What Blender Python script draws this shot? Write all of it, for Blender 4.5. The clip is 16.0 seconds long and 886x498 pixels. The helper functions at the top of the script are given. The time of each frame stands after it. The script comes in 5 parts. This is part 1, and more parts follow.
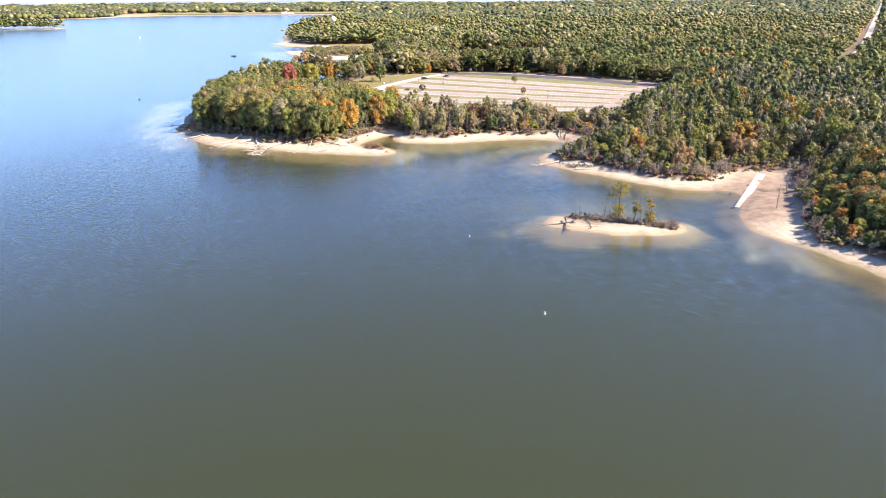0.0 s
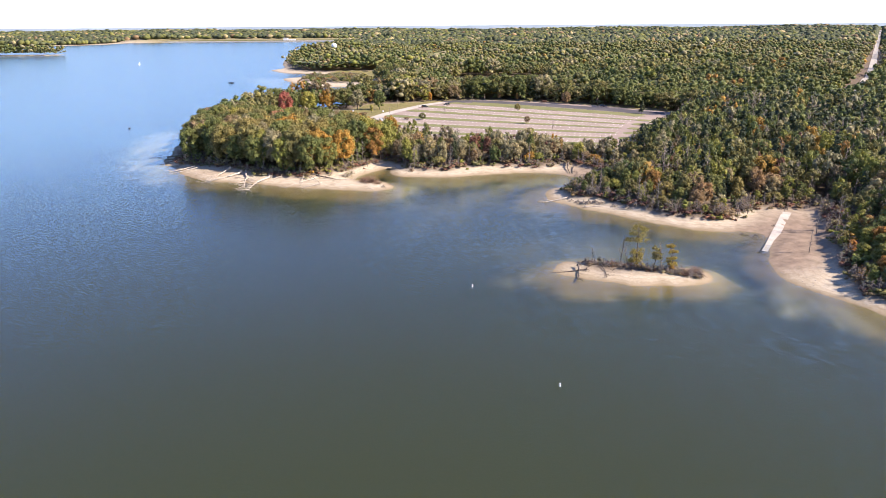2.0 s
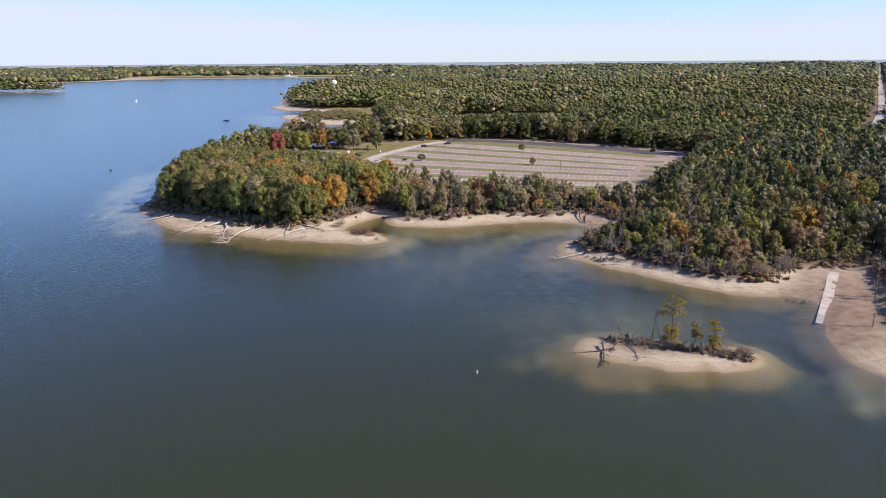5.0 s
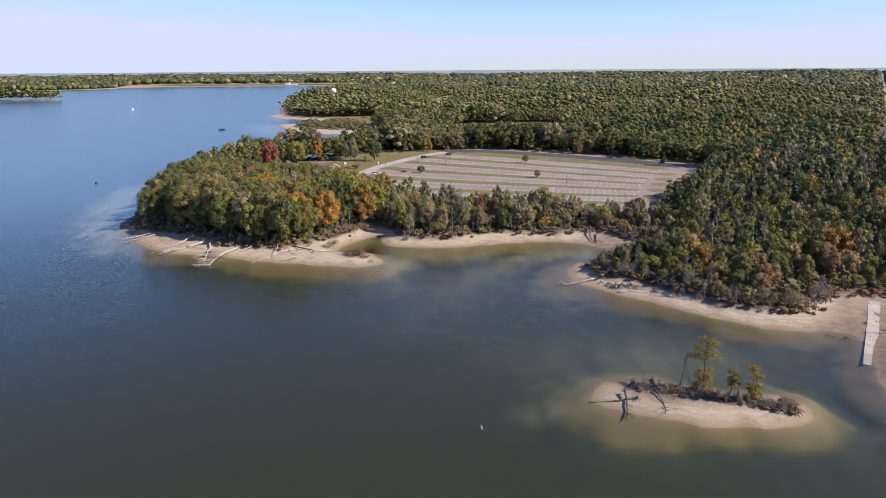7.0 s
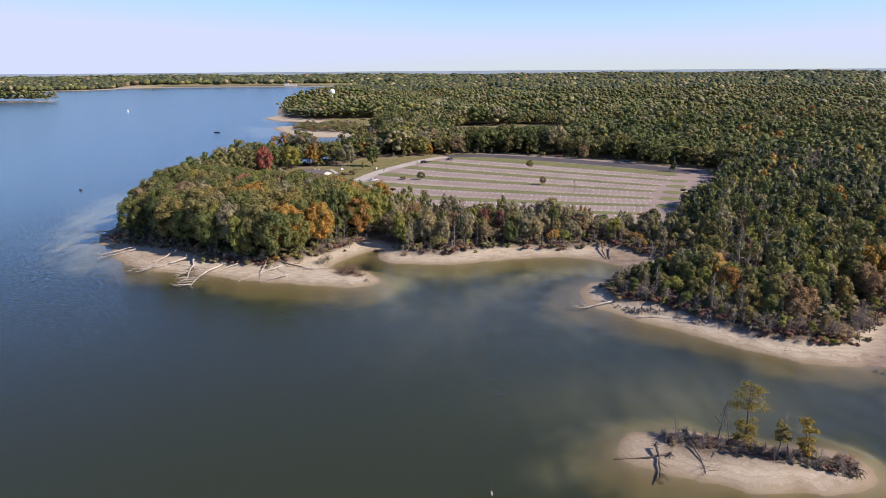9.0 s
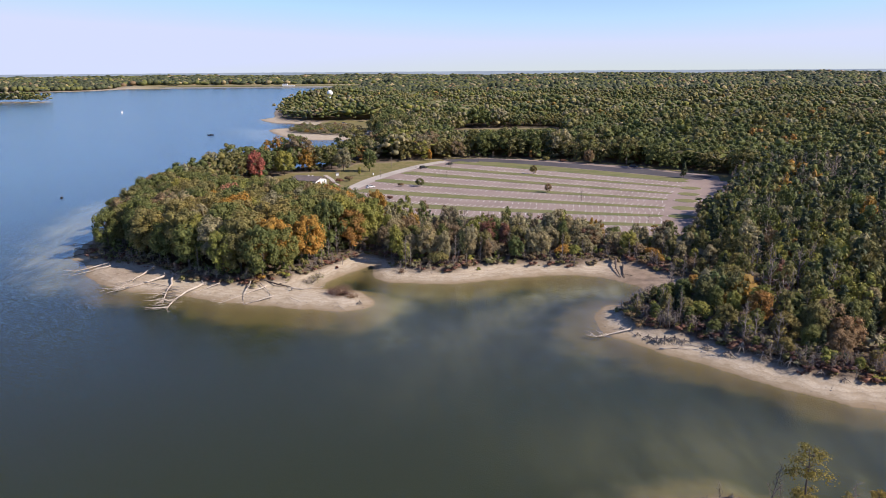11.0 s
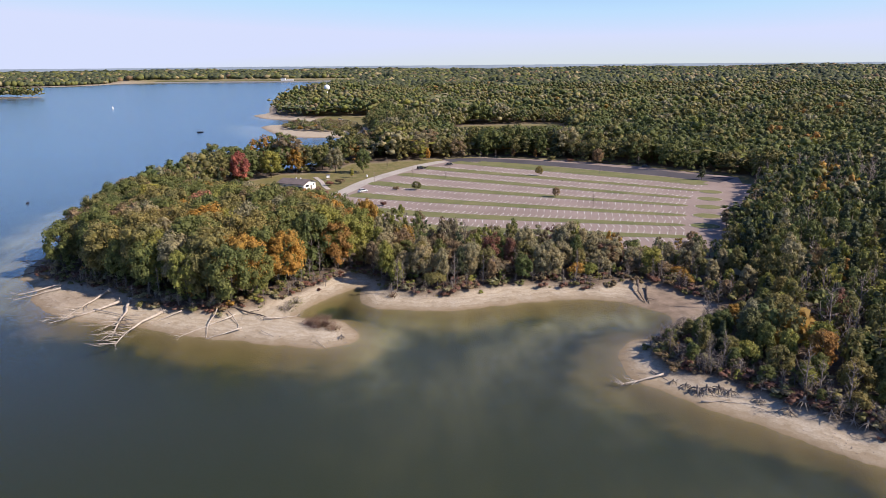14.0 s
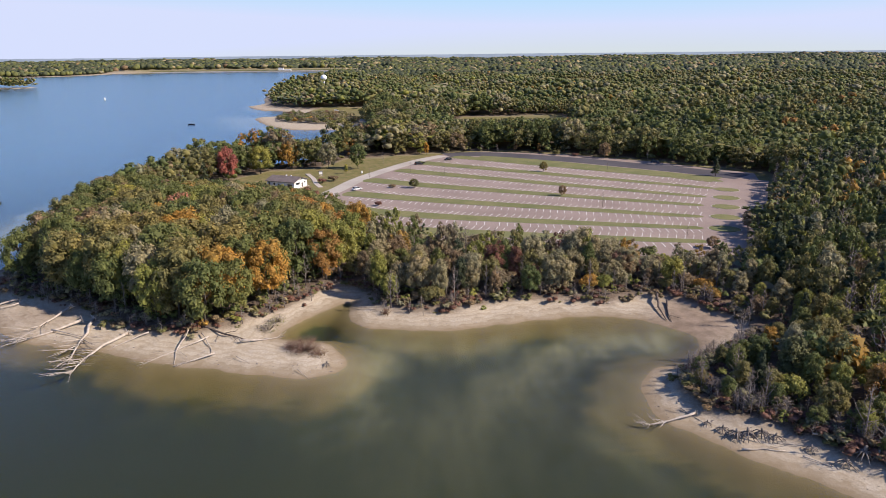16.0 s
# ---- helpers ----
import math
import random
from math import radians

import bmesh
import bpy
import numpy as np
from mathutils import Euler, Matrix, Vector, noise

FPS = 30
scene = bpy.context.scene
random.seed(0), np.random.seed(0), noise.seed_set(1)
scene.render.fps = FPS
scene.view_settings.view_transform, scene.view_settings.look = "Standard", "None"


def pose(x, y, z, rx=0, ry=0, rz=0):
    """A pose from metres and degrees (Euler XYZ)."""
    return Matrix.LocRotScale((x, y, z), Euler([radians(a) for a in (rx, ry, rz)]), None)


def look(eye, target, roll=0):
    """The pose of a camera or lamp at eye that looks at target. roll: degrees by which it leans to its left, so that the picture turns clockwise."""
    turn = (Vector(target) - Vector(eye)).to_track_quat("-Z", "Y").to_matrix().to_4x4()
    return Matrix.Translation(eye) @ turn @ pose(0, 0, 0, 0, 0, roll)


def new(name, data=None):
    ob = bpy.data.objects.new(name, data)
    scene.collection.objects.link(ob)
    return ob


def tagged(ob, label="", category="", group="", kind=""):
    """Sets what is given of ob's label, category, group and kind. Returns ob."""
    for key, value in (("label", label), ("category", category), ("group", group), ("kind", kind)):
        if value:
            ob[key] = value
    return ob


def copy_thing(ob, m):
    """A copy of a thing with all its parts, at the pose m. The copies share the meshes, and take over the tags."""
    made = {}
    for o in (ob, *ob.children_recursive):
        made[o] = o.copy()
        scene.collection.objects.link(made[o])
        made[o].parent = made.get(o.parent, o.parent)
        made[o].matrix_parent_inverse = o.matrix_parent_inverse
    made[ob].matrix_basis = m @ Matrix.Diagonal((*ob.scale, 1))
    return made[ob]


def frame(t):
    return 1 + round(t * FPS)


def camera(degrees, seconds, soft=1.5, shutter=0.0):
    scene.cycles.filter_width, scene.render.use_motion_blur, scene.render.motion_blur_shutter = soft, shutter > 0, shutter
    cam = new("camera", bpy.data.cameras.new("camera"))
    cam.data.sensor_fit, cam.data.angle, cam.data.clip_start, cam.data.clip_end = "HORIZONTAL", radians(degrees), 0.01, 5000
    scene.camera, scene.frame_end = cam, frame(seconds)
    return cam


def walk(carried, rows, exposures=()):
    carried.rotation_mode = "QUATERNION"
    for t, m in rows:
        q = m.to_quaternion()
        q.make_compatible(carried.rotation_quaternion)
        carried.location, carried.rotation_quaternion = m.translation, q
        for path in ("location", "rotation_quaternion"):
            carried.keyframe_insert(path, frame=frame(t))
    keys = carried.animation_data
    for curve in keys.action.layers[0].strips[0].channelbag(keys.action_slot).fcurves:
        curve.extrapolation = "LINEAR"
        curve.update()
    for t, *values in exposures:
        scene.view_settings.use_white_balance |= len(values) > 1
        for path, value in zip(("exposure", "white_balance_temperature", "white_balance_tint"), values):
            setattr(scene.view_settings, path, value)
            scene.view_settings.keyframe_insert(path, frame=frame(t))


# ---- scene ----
cam = camera(65.1, 16.0, soft=0.75)
PATH = [
    (0, (-0.673, -1.836, 61.093), (-0.658, 0.043, 60.408), -0.4),
    (0.5, (-0.516, 2.884, 61.088), (-0.503, 4.767, 60.417), -0.3),
    (1, (-0.41, 7.816, 61.11), (-0.397, 9.706, 60.456), -0.4),
    (1.5, (-0.344, 12.777, 61.154), (-0.331, 14.673, 60.516), -0.4),
    (2, (-0.099, 17.638, 61.109), (-0.087, 19.539, 60.489), -0.4),
    (2.5, (0.126, 22.587, 61.093), (0.137, 24.494, 60.49), -0.4),
    (3, (0.272, 27.6, 61.07), (0.283, 29.512, 60.484), -0.4),
    (3.5, (0.439, 32.333, 61.103), (0.449, 34.25, 60.534), -0.4),
    (4, (0.483, 37.067, 61.14), (0.493, 38.989, 60.587), -0.4),
    (6.5, (0.93, 60.945, 61.1), (0.938, 62.88, 60.593), -0.4),
    (7, (1.028, 65.807, 61.111), (1.035, 67.742, 60.605), -0.4),
    (7.5, (1.096, 70.403, 61.233), (1.103, 72.338, 60.728), -0.5),
    (8, (1.018, 75.076, 61.384), (1.025, 77.012, 60.88), -0.5),
    (8.5, (0.875, 79.622, 61.588), (0.882, 81.557, 61.084), -0.4),
    (9, (0.631, 84.098, 61.785), (0.638, 86.034, 61.28), -0.4),
    (11.5, (0.462, 107.409, 62.28), (0.471, 109.345, 61.777), -0.4),
    (12, (0.827, 111.757, 62.287), (0.836, 113.693, 61.786), -0.4),
    (12.5, (1.14, 116.656, 62.141), (1.148, 118.592, 61.638), -0.4),
    (13, (1.41, 121.681, 62.087), (1.416, 123.615, 61.579), -0.4),
    (13.5, (1.595, 126.681, 62.127), (1.601, 128.613, 61.612), -0.5),
    (14, (1.707, 131.728, 62.058), (1.713, 133.66, 61.538), -0.5),
    (14.5, (1.811, 136.591, 62.107), (1.818, 138.52, 61.58), -0.5),
    (15, (1.973, 141.327, 62.137), (1.979, 143.255, 61.604), -0.6),
    (15.5, (2.224, 146.181, 62.319), (2.23, 148.106, 61.778), -0.6),
    (16, (2.175, 151.453, 62.237), (2.181, 153.376, 61.689), -0.6),
]
EXPOSURES = [(0.0, 2.3, 6700, 17), (2.0, 1.86, 6600, 18), (4.0, 1.36, 6450, 18), (7.0, 1.07, 6350, 19), (16.0, 1.05, 6400, 18)]
walk(cam, [(t, look(eye, target, roll)) for t, eye, target, roll in PATH], EXPOSURES)

# ---- light ----
SUN_AZ, SUN_EL = math.atan2(0.965, -0.26), radians(37)
SUN_DIR = Vector((math.sin(SUN_AZ) * math.cos(SUN_EL), math.cos(SUN_AZ) * math.cos(SUN_EL), math.sin(SUN_EL)))
world = bpy.data.worlds.new("world")
world.use_nodes = True
scene.world = world
sky = world.node_tree.nodes.new("ShaderNodeTexSky")
sky.sky_type, sky.sun_disc = "NISHITA", False
sky.sun_elevation, sky.sun_rotation = SUN_EL, SUN_AZ
sky.altitude, sky.air_density, sky.dust_density, sky.ozone_density = 300, 1.0, 0.05, 3.0
tint = world.node_tree.nodes.new("ShaderNodeMix")
tint.data_type, tint.blend_type = "RGBA", "MULTIPLY"
tint.inputs[0].default_value, tint.inputs[7].default_value = 1.0, (0.80, 0.90, 1.17, 1)
world.node_tree.links.new(sky.outputs[0], tint.inputs[6])
veil = world.node_tree.nodes.new("ShaderNodeMix")
veil.data_type, veil.blend_type = "RGBA", "DARKEN"
veil.inputs[0].default_value, veil.inputs[7].default_value = 1.0, (4.55, 5.2, 6.55, 1)
world.node_tree.links.new(tint.outputs[2], veil.inputs[6])
world.node_tree.links.new(veil.outputs[2], world.node_tree.nodes["Background"].inputs[0])
world.node_tree.nodes["Background"].inputs[1].default_value = 0.070
sun = bpy.data.lights.new("sun", "SUN")
sun.energy, sun.angle, sun.color = 3.7, radians(0.55), (1.0, 0.90, 0.75)
new("sun", sun).matrix_world = look(SUN_DIR * 500, (0, 0, 0))


# ---- materials ----
def material(name):
    m = bpy.data.materials.new(name)
    m.use_nodes = True
    t = m.node_tree
    return m, t.nodes, t.links, t.nodes["Principled BSDF"]


def noise_node(n, l, scale, detail=4, rough=0.6, coord=None, stretch=None):
    tex = n.new("ShaderNodeTexNoise")
    tex.inputs["Scale"].default_value = scale
    tex.inputs["Detail"].default_value = detail
    tex.inputs["Roughness"].default_value = rough
    if coord is not None:
        if stretch:
            mp = n.new("ShaderNodeMapping")
            mp.inputs["Scale"].default_value = stretch[0]
            mp.inputs["Rotation"].default_value = (0, 0, stretch[1])
            l.new(coord, mp.inputs[0])
            coord = mp.outputs[0]
        l.new(coord, tex.inputs["Vector"])
    return tex


def ramp_node(n, l, src, stops, mode="LINEAR"):
    r = n.new("ShaderNodeValToRGB")
    r.color_ramp.interpolation = mode
    while len(r.color_ramp.elements) < len(stops):
        r.color_ramp.elements.new(0.5)
    for e, (p, c) in zip(r.color_ramp.elements, stops):
        e.position, e.color = p, (*c, 1)
    l.new(src, r.inputs[0])
    return r


def mix_node(n, l, fac, a, b, mode="MIX"):
    m = n.new("ShaderNodeMix")
    m.data_type, m.blend_type = "RGBA", mode
    for key, val in ((0, fac), (6, a), (7, b)):
        if isinstance(val, (int, float)):
            m.inputs[key].default_value = val
        elif isinstance(val, tuple):
            m.inputs[key].default_value = (*val, 1)
        else:
            l.new(val, m.inputs[key])
    return m.outputs[2]


def maths(n, l, op, a, b=0.0, clamp=False):
    m = n.new("ShaderNodeMath")
    m.operation, m.use_clamp = op, clamp
    for i, v in enumerate((a, b)):
        if isinstance(v, (int, float)):
            m.inputs[i].default_value = v
        else:
            l.new(v, m.inputs[i])
    return m.outputs[0]


def bump_node(n, l, height, strength, dist, target):
    b = n.new("ShaderNodeBump")
    b.inputs["Strength"].default_value, b.inputs["Distance"].default_value = strength, dist
    l.new(height, b.inputs["Height"])
    l.new(b.outputs[0], target)


def varied(name, colours, scale, rough=0.8, bump=0.3, dist=0.02, metal=0.0, fine=None, random=0.0):
    """A surface whose colour wanders between colours at two sizes, with a fine relief."""
    m, n, l, p = material(name)
    pos = n.new("ShaderNodeNewGeometry").outputs["Position"] if random == 0 else n.new("ShaderNodeTexCoord").outputs["Object"]
    big = noise_node(n, l, scale, 5, 0.6, pos)
    k = len(colours)
    col = ramp_node(n, l, big.outputs[0], [(0.3 + 0.4 * i / max(1, k - 1), c) for i, c in enumerate(colours)]).outputs[0]
    small = noise_node(n, l, fine or scale * 14, 4, 0.7, pos)
    grain = ramp_node(n, l, small.outputs[0], [(0.25, (0.72, 0.72, 0.72)), (0.75, (1.15, 1.15, 1.15))])
    col = mix_node(n, l, 1.0, col, grain.outputs[0], "MULTIPLY")
    if random:
        r = ramp_node(n, l, n.new("ShaderNodeObjectInfo").outputs["Random"], [(0, (1 - random,) * 3), (1, (1 + random,) * 3)])
        col = mix_node(n, l, 1.0, col, r.outputs[0], "MULTIPLY")
    l.new(col, p.inputs["Base Color"])
    p.inputs["Roughness"].default_value, p.inputs["Metallic"].default_value = rough, metal
    p.inputs["Specular IOR Level"].default_value = 0.3
    if bump:
        bump_node(n, l, small.outputs[0], bump, dist, p.inputs["Normal"])
    return m


def leaf_material(name, c, spread=0.32):
    """Foliage: the tone wanders from tree to tree, from spray to spray and in patches through the wood."""
    m, n, l, p = material(name)
    geo = n.new("ShaderNodeNewGeometry")
    isl = ramp_node(n, l, geo.outputs["Random Per Island"], [(0, (1 - spread, 1 - spread, 1 - spread)), (0.6, (1, 1, 0.95)), (1, (1 + spread * 1.1, 1 + spread * 0.9, 1 + spread * 0.3))])
    patch = noise_node(n, l, 0.055, 3, 0.6, geo.outputs["Position"])
    tone = ramp_node(n, l, patch.outputs[0], [(0.3, (0.78, 0.86, 0.9)), (0.7, (1.25, 1.12, 0.95))])
    ob = ramp_node(n, l, n.new("ShaderNodeObjectInfo").outputs["Random"], [(0, (0.85, 0.9, 0.9)), (1, (1.15, 1.08, 1.0))])
    col = mix_node(n, l, 1.0, c, isl.outputs[0], "MULTIPLY")
    col = mix_node(n, l, 1.0, col, tone.outputs[0], "MULTIPLY")
    col = mix_node(n, l, 1.0, col, ob.outputs[0], "MULTIPLY")
    l.new(col, p.inputs["Base Color"])
    p.inputs["Roughness"].default_value = 0.65
    p.inputs["Specular IOR Level"].default_value = 0.25
    tr = n.new("ShaderNodeBsdfTranslucent")
    l.new(col, tr.inputs[0])
    ms = n.new("ShaderNodeMixShader")
    ms.inputs[0].default_value = 0.30
    l.new(p.outputs[0], ms.inputs[1]), l.new(tr.outputs[0], ms.inputs[2])
    l.new(ms.outputs[0], n["Material Output"].inputs[0])
    return m


LEAF_TONES = dict(
    green=(0.093, 0.106, 0.037), olive=(0.136, 0.124, 0.050), lime=(0.165, 0.166, 0.044), gold=(0.26, 0.155, 0.038),
    orange=(0.245, 0.132, 0.042), red=(0.295, 0.090, 0.070), brown=(0.162, 0.118, 0.074), sage=(0.205, 0.182, 0.115),
    pine=(0.048, 0.060, 0.034), russet=(0.140, 0.072, 0.058), salmon=(0.26, 0.125, 0.085), amber=(0.185, 0.148, 0.040))
TONES = list(LEAF_TONES)
LEAVES = [leaf_material("leaves_" + k, tuple(1.44 * a for a in c)) for k, c in LEAF_TONES.items()]
BARK = varied("bark", [(0.07, 0.055, 0.045), (0.16, 0.13, 0.11)], 1.2, 0.9, 0.6, 0.03)
TWIG = varied("bare_twigs", [(0.15, 0.12, 0.105), (0.27, 0.23, 0.20)], 0.8, 0.9, 0.3, 0.02)
REDTWIG = varied("russet_twigs", [(0.12, 0.066, 0.048), (0.22, 0.13, 0.095)], 0.8, 0.9, 0.3, 0.02)
DRIFT = varied("bleached_wood", [(0.30, 0.25, 0.20), (0.50, 0.44, 0.37)], 0.7, 0.85, 0.5, 0.03)
DARKWOOD = varied("weathered_dark_wood", [(0.055, 0.042, 0.035), (0.17, 0.135, 0.11)], 0.8, 0.9, 0.5, 0.03)
ASPHALT = varied("old_asphalt", [(0.225, 0.172, 0.143), (0.295, 0.230, 0.194)], 0.06, 0.9, 0.2, 0.01, fine=3.0)
ROADTOP = varied("dark_asphalt", [(0.055, 0.050, 0.056), (0.085, 0.078, 0.082)], 0.05, 0.9, 0.2, 0.01, fine=3.0)
PALE_ROAD = varied("pale_road", [(0.33, 0.295, 0.250), (0.43, 0.390, 0.335)], 0.05, 0.9, 0.2, 0.01, fine=2.0)
PAINT = varied("line_paint", [(0.62, 0.61, 0.58), (0.78, 0.77, 0.75)], 0.4, 0.7, 0.1, 0.002)
TURF = varied("mown_grass", [(0.112, 0.126, 0.040), (0.185, 0.172, 0.070)], 0.11, 0.95, 0.6, 0.05, fine=4.0)
CONCRETE = varied("concrete", [(0.36, 0.31, 0.26), (0.47, 0.42, 0.365)], 0.35, 0.9, 0.3, 0.01)
WHITEWALL = varied("white_render", [(0.68, 0.66, 0.62), (0.78, 0.76, 0.73)], 0.4, 0.8, 0.1, 0.005)
ROOFING = varied("brown_shingles", [(0.115, 0.092, 0.085), (0.175, 0.145, 0.135)], 0.5, 0.9, 0.5, 0.03, fine=5.0)
WHITESTEEL = varied("white_steel", [(0.74, 0.75, 0.76), (0.82, 0.82, 0.82)], 0.2, 0.35, 0.0)
DARKGLASS = varied("dark_glass", [(0.015, 0.018, 0.02), (0.03, 0.033, 0.035)], 1.0, 0.08, 0.0)
RUBBER = varied("rubber", [(0.02, 0.02, 0.02), (0.035, 0.035, 0.035)], 3.0, 0.85, 0.0)
CARBLACK = varied("black_car_paint", [(0.012, 0.012, 0.014), (0.02, 0.02, 0.022)], 1.0, 0.25, 0.0)
CARWHITE = varied("white_car_paint", [(0.72, 0.72, 0.72), (0.8, 0.8, 0.8)], 1.0, 0.25, 0.0)
CARBLUE = varied("dark_blue_car_paint", [(0.015, 0.022, 0.05), (0.02, 0.03, 0.07)], 1.0, 0.25, 0.0)
STEEL = varied("galvanised_steel", [(0.35, 0.36, 0.37), (0.5, 0.5, 0.5)], 2.0, 0.4, 0.0, metal=0.7)
ORANGE = varied("orange_plastic", [(0.5, 0.12, 0.03), (0.6, 0.16, 0.05)], 2.0, 0.5, 0.0)
GREYROOT = varied("grey_brown_roots", [(0.115, 0.095, 0.08), (0.27, 0.23, 0.19)], 0.8, 0.9, 0.5, 0.03)
STONE = varied("pale_stone", [(0.34, 0.31, 0.27), (0.48, 0.44, 0.40)], 0.3, 0.9, 0.5, 0.05)


def ground_material():
    """Sand above the water, wet at its edge; a tan lake bed whose colour darkens outwards for light lost in murky
    water; leaf litter and grass inland.
    """
    m, n, l, p = material("ground")
    geo = n.new("ShaderNodeNewGeometry")
    pos = geo.outputs["Position"]
    z = n.new("ShaderNodeSeparateXYZ")
    l.new(pos, z.inputs[0])
    cloud = noise_node(n, l, 0.045, 4, 0.55, pos)
    drift = noise_node(n, l, 0.20, 7, 0.68, pos, ((1.0, 2.4, 1.0), 0.5))
    wob = maths(n, l, "MULTIPLY", maths(n, l, "SUBTRACT", drift.outputs[0], 0.5), 0.8)
    wob = maths(n, l, "ADD", wob, maths(n, l, "MULTIPLY", maths(n, l, "SUBTRACT", cloud.outputs[0], 0.5), 1.3))
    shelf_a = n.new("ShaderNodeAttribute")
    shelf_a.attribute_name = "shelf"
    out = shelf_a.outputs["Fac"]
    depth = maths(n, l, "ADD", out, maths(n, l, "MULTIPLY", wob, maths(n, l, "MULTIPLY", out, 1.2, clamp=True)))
    # dimming of light with water depth, put into the bed colour
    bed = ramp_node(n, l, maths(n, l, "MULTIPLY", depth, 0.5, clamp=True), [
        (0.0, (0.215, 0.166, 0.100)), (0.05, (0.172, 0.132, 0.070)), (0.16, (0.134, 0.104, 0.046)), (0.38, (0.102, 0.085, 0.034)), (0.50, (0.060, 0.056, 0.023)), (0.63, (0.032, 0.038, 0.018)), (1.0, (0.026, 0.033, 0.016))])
    plume_a = n.new("ShaderNodeAttribute")
    plume_a.attribute_name = "silt"
    streak = noise_node(n, l, 0.07, 7, 0.66, pos, ((2.2, 0.6, 1.0), 0.6))
    plume = maths(n, l, "MULTIPLY", plume_a.outputs["Fac"], ramp_node(n, l, streak.outputs[0], [(0.34, (0.45, 0.45, 0.45)), (0.62, (1.15, 1.15, 1.15))]).outputs[0])
    bedcol = mix_node(n, l, plume, bed.outputs[0], (0.225, 0.212, 0.130))
    fine = noise_node(n, l, 2.2, 5, 0.7, pos)
    mid = noise_node(n, l, 0.3, 5, 0.65, pos)
    sand = ramp_node(n, l, mid.outputs[0], [(0.3, (0.325, 0.270, 0.196)), (0.55, (0.425, 0.366, 0.276)), (0.75, (0.51, 0.450, 0.355))])
    speck = ramp_node(n, l, fine.outputs[0], [(0.3, (0.78, 0.76, 0.74)), (0.6, (1.06, 1.06, 1.06))])
    sand = mix_node(n, l, 1.0, sand.outputs[0], speck.outputs[0], "MULTIPLY")
    shore_a = n.new("ShaderNodeAttribute")
    shore_a.attribute_name = "inland"
    line = maths(n, l, "SINE", maths(n, l, "ADD", maths(n, l, "MULTIPLY", shore_a.outputs["Fac"], 2.9), maths(n, l, "MULTIPLY", mid.outputs[0], 17.0)))
    strand = ramp_node(n, l, maths(n, l, "MULTIPLY", maths(n, l, "ADD", line, 1.0), fine.outputs[0]), [(0.62, (1, 1, 1)), (1.0, (0.84, 0.81, 0.76))])
    sand = mix_node(n, l, 1.0, sand, strand.outputs[0], "MULTIPLY")
    wet = maths(n, l, "MULTIPLY", maths(n, l, "ADD", z.outputs[2], maths(n, l, "MULTIPLY", maths(n, l, "SUBTRACT", mid.outputs[0], 0.55), 0.8)), 1.7, clamp=True)
    sand = mix_node(n, l, wet, (0.225, 0.172, 0.108), sand)
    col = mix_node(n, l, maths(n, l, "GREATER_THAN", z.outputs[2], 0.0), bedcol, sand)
    lit_a = n.new("ShaderNodeAttribute")
    lit_a.attribute_name = "litter"
    litter = ramp_node(n, l, fine.outputs[0], [(0.3, (0.065, 0.048, 0.034)), (0.7, (0.17, 0.125, 0.09))])
    edge = maths(n, l, "MULTIPLY", maths(n, l, "ADD", lit_a.outputs["Fac"], maths(n, l, "MULTIPLY", maths(n, l, "SUBTRACT", mid.outputs[0], 0.5), 1.3)), 1.0, clamp=True)
    edge = maths(n, l, "MULTIPLY", edge, maths(n, l, "GREATER_THAN", z.outputs[2], 0.0))
    col = mix_node(n, l, edge, col, litter.outputs[0])
    turf_a = n.new("ShaderNodeAttribute")
    turf_a.attribute_name = "turf"
    grass = ramp_node(n, l, mid.outputs[0], [(0.3, (0.118, 0.116, 0.040)), (0.55, (0.172, 0.148, 0.060)), (0.75, (0.25, 0.185, 0.105))])
    grass = mix_node(n, l, 1.0, grass.outputs[0], speck.outputs[0], "MULTIPLY")
    col = mix_node(n, l, turf_a.outputs["Fac"], col, grass)
    mud_a = n.new("ShaderNodeAttribute")
    mud_a.attribute_name = "mud"
    mud = ramp_node(n, l, mid.outputs[0], [(0.3, (0.13, 0.095, 0.07)), (0.7, (0.27, 0.20, 0.145))])
    col = mix_node(n, l, mud_a.outputs["Fac"], col, mud.outputs[0])
    l.new(col, p.inputs["Base Color"])
    p.inputs["Roughness"].default_value = 0.95
    p.inputs["Specular IOR Level"].default_value = 0.15
    bump_node(n, l, fine.outputs[0], 0.5, 0.12, p.inputs["Normal"])
    return m


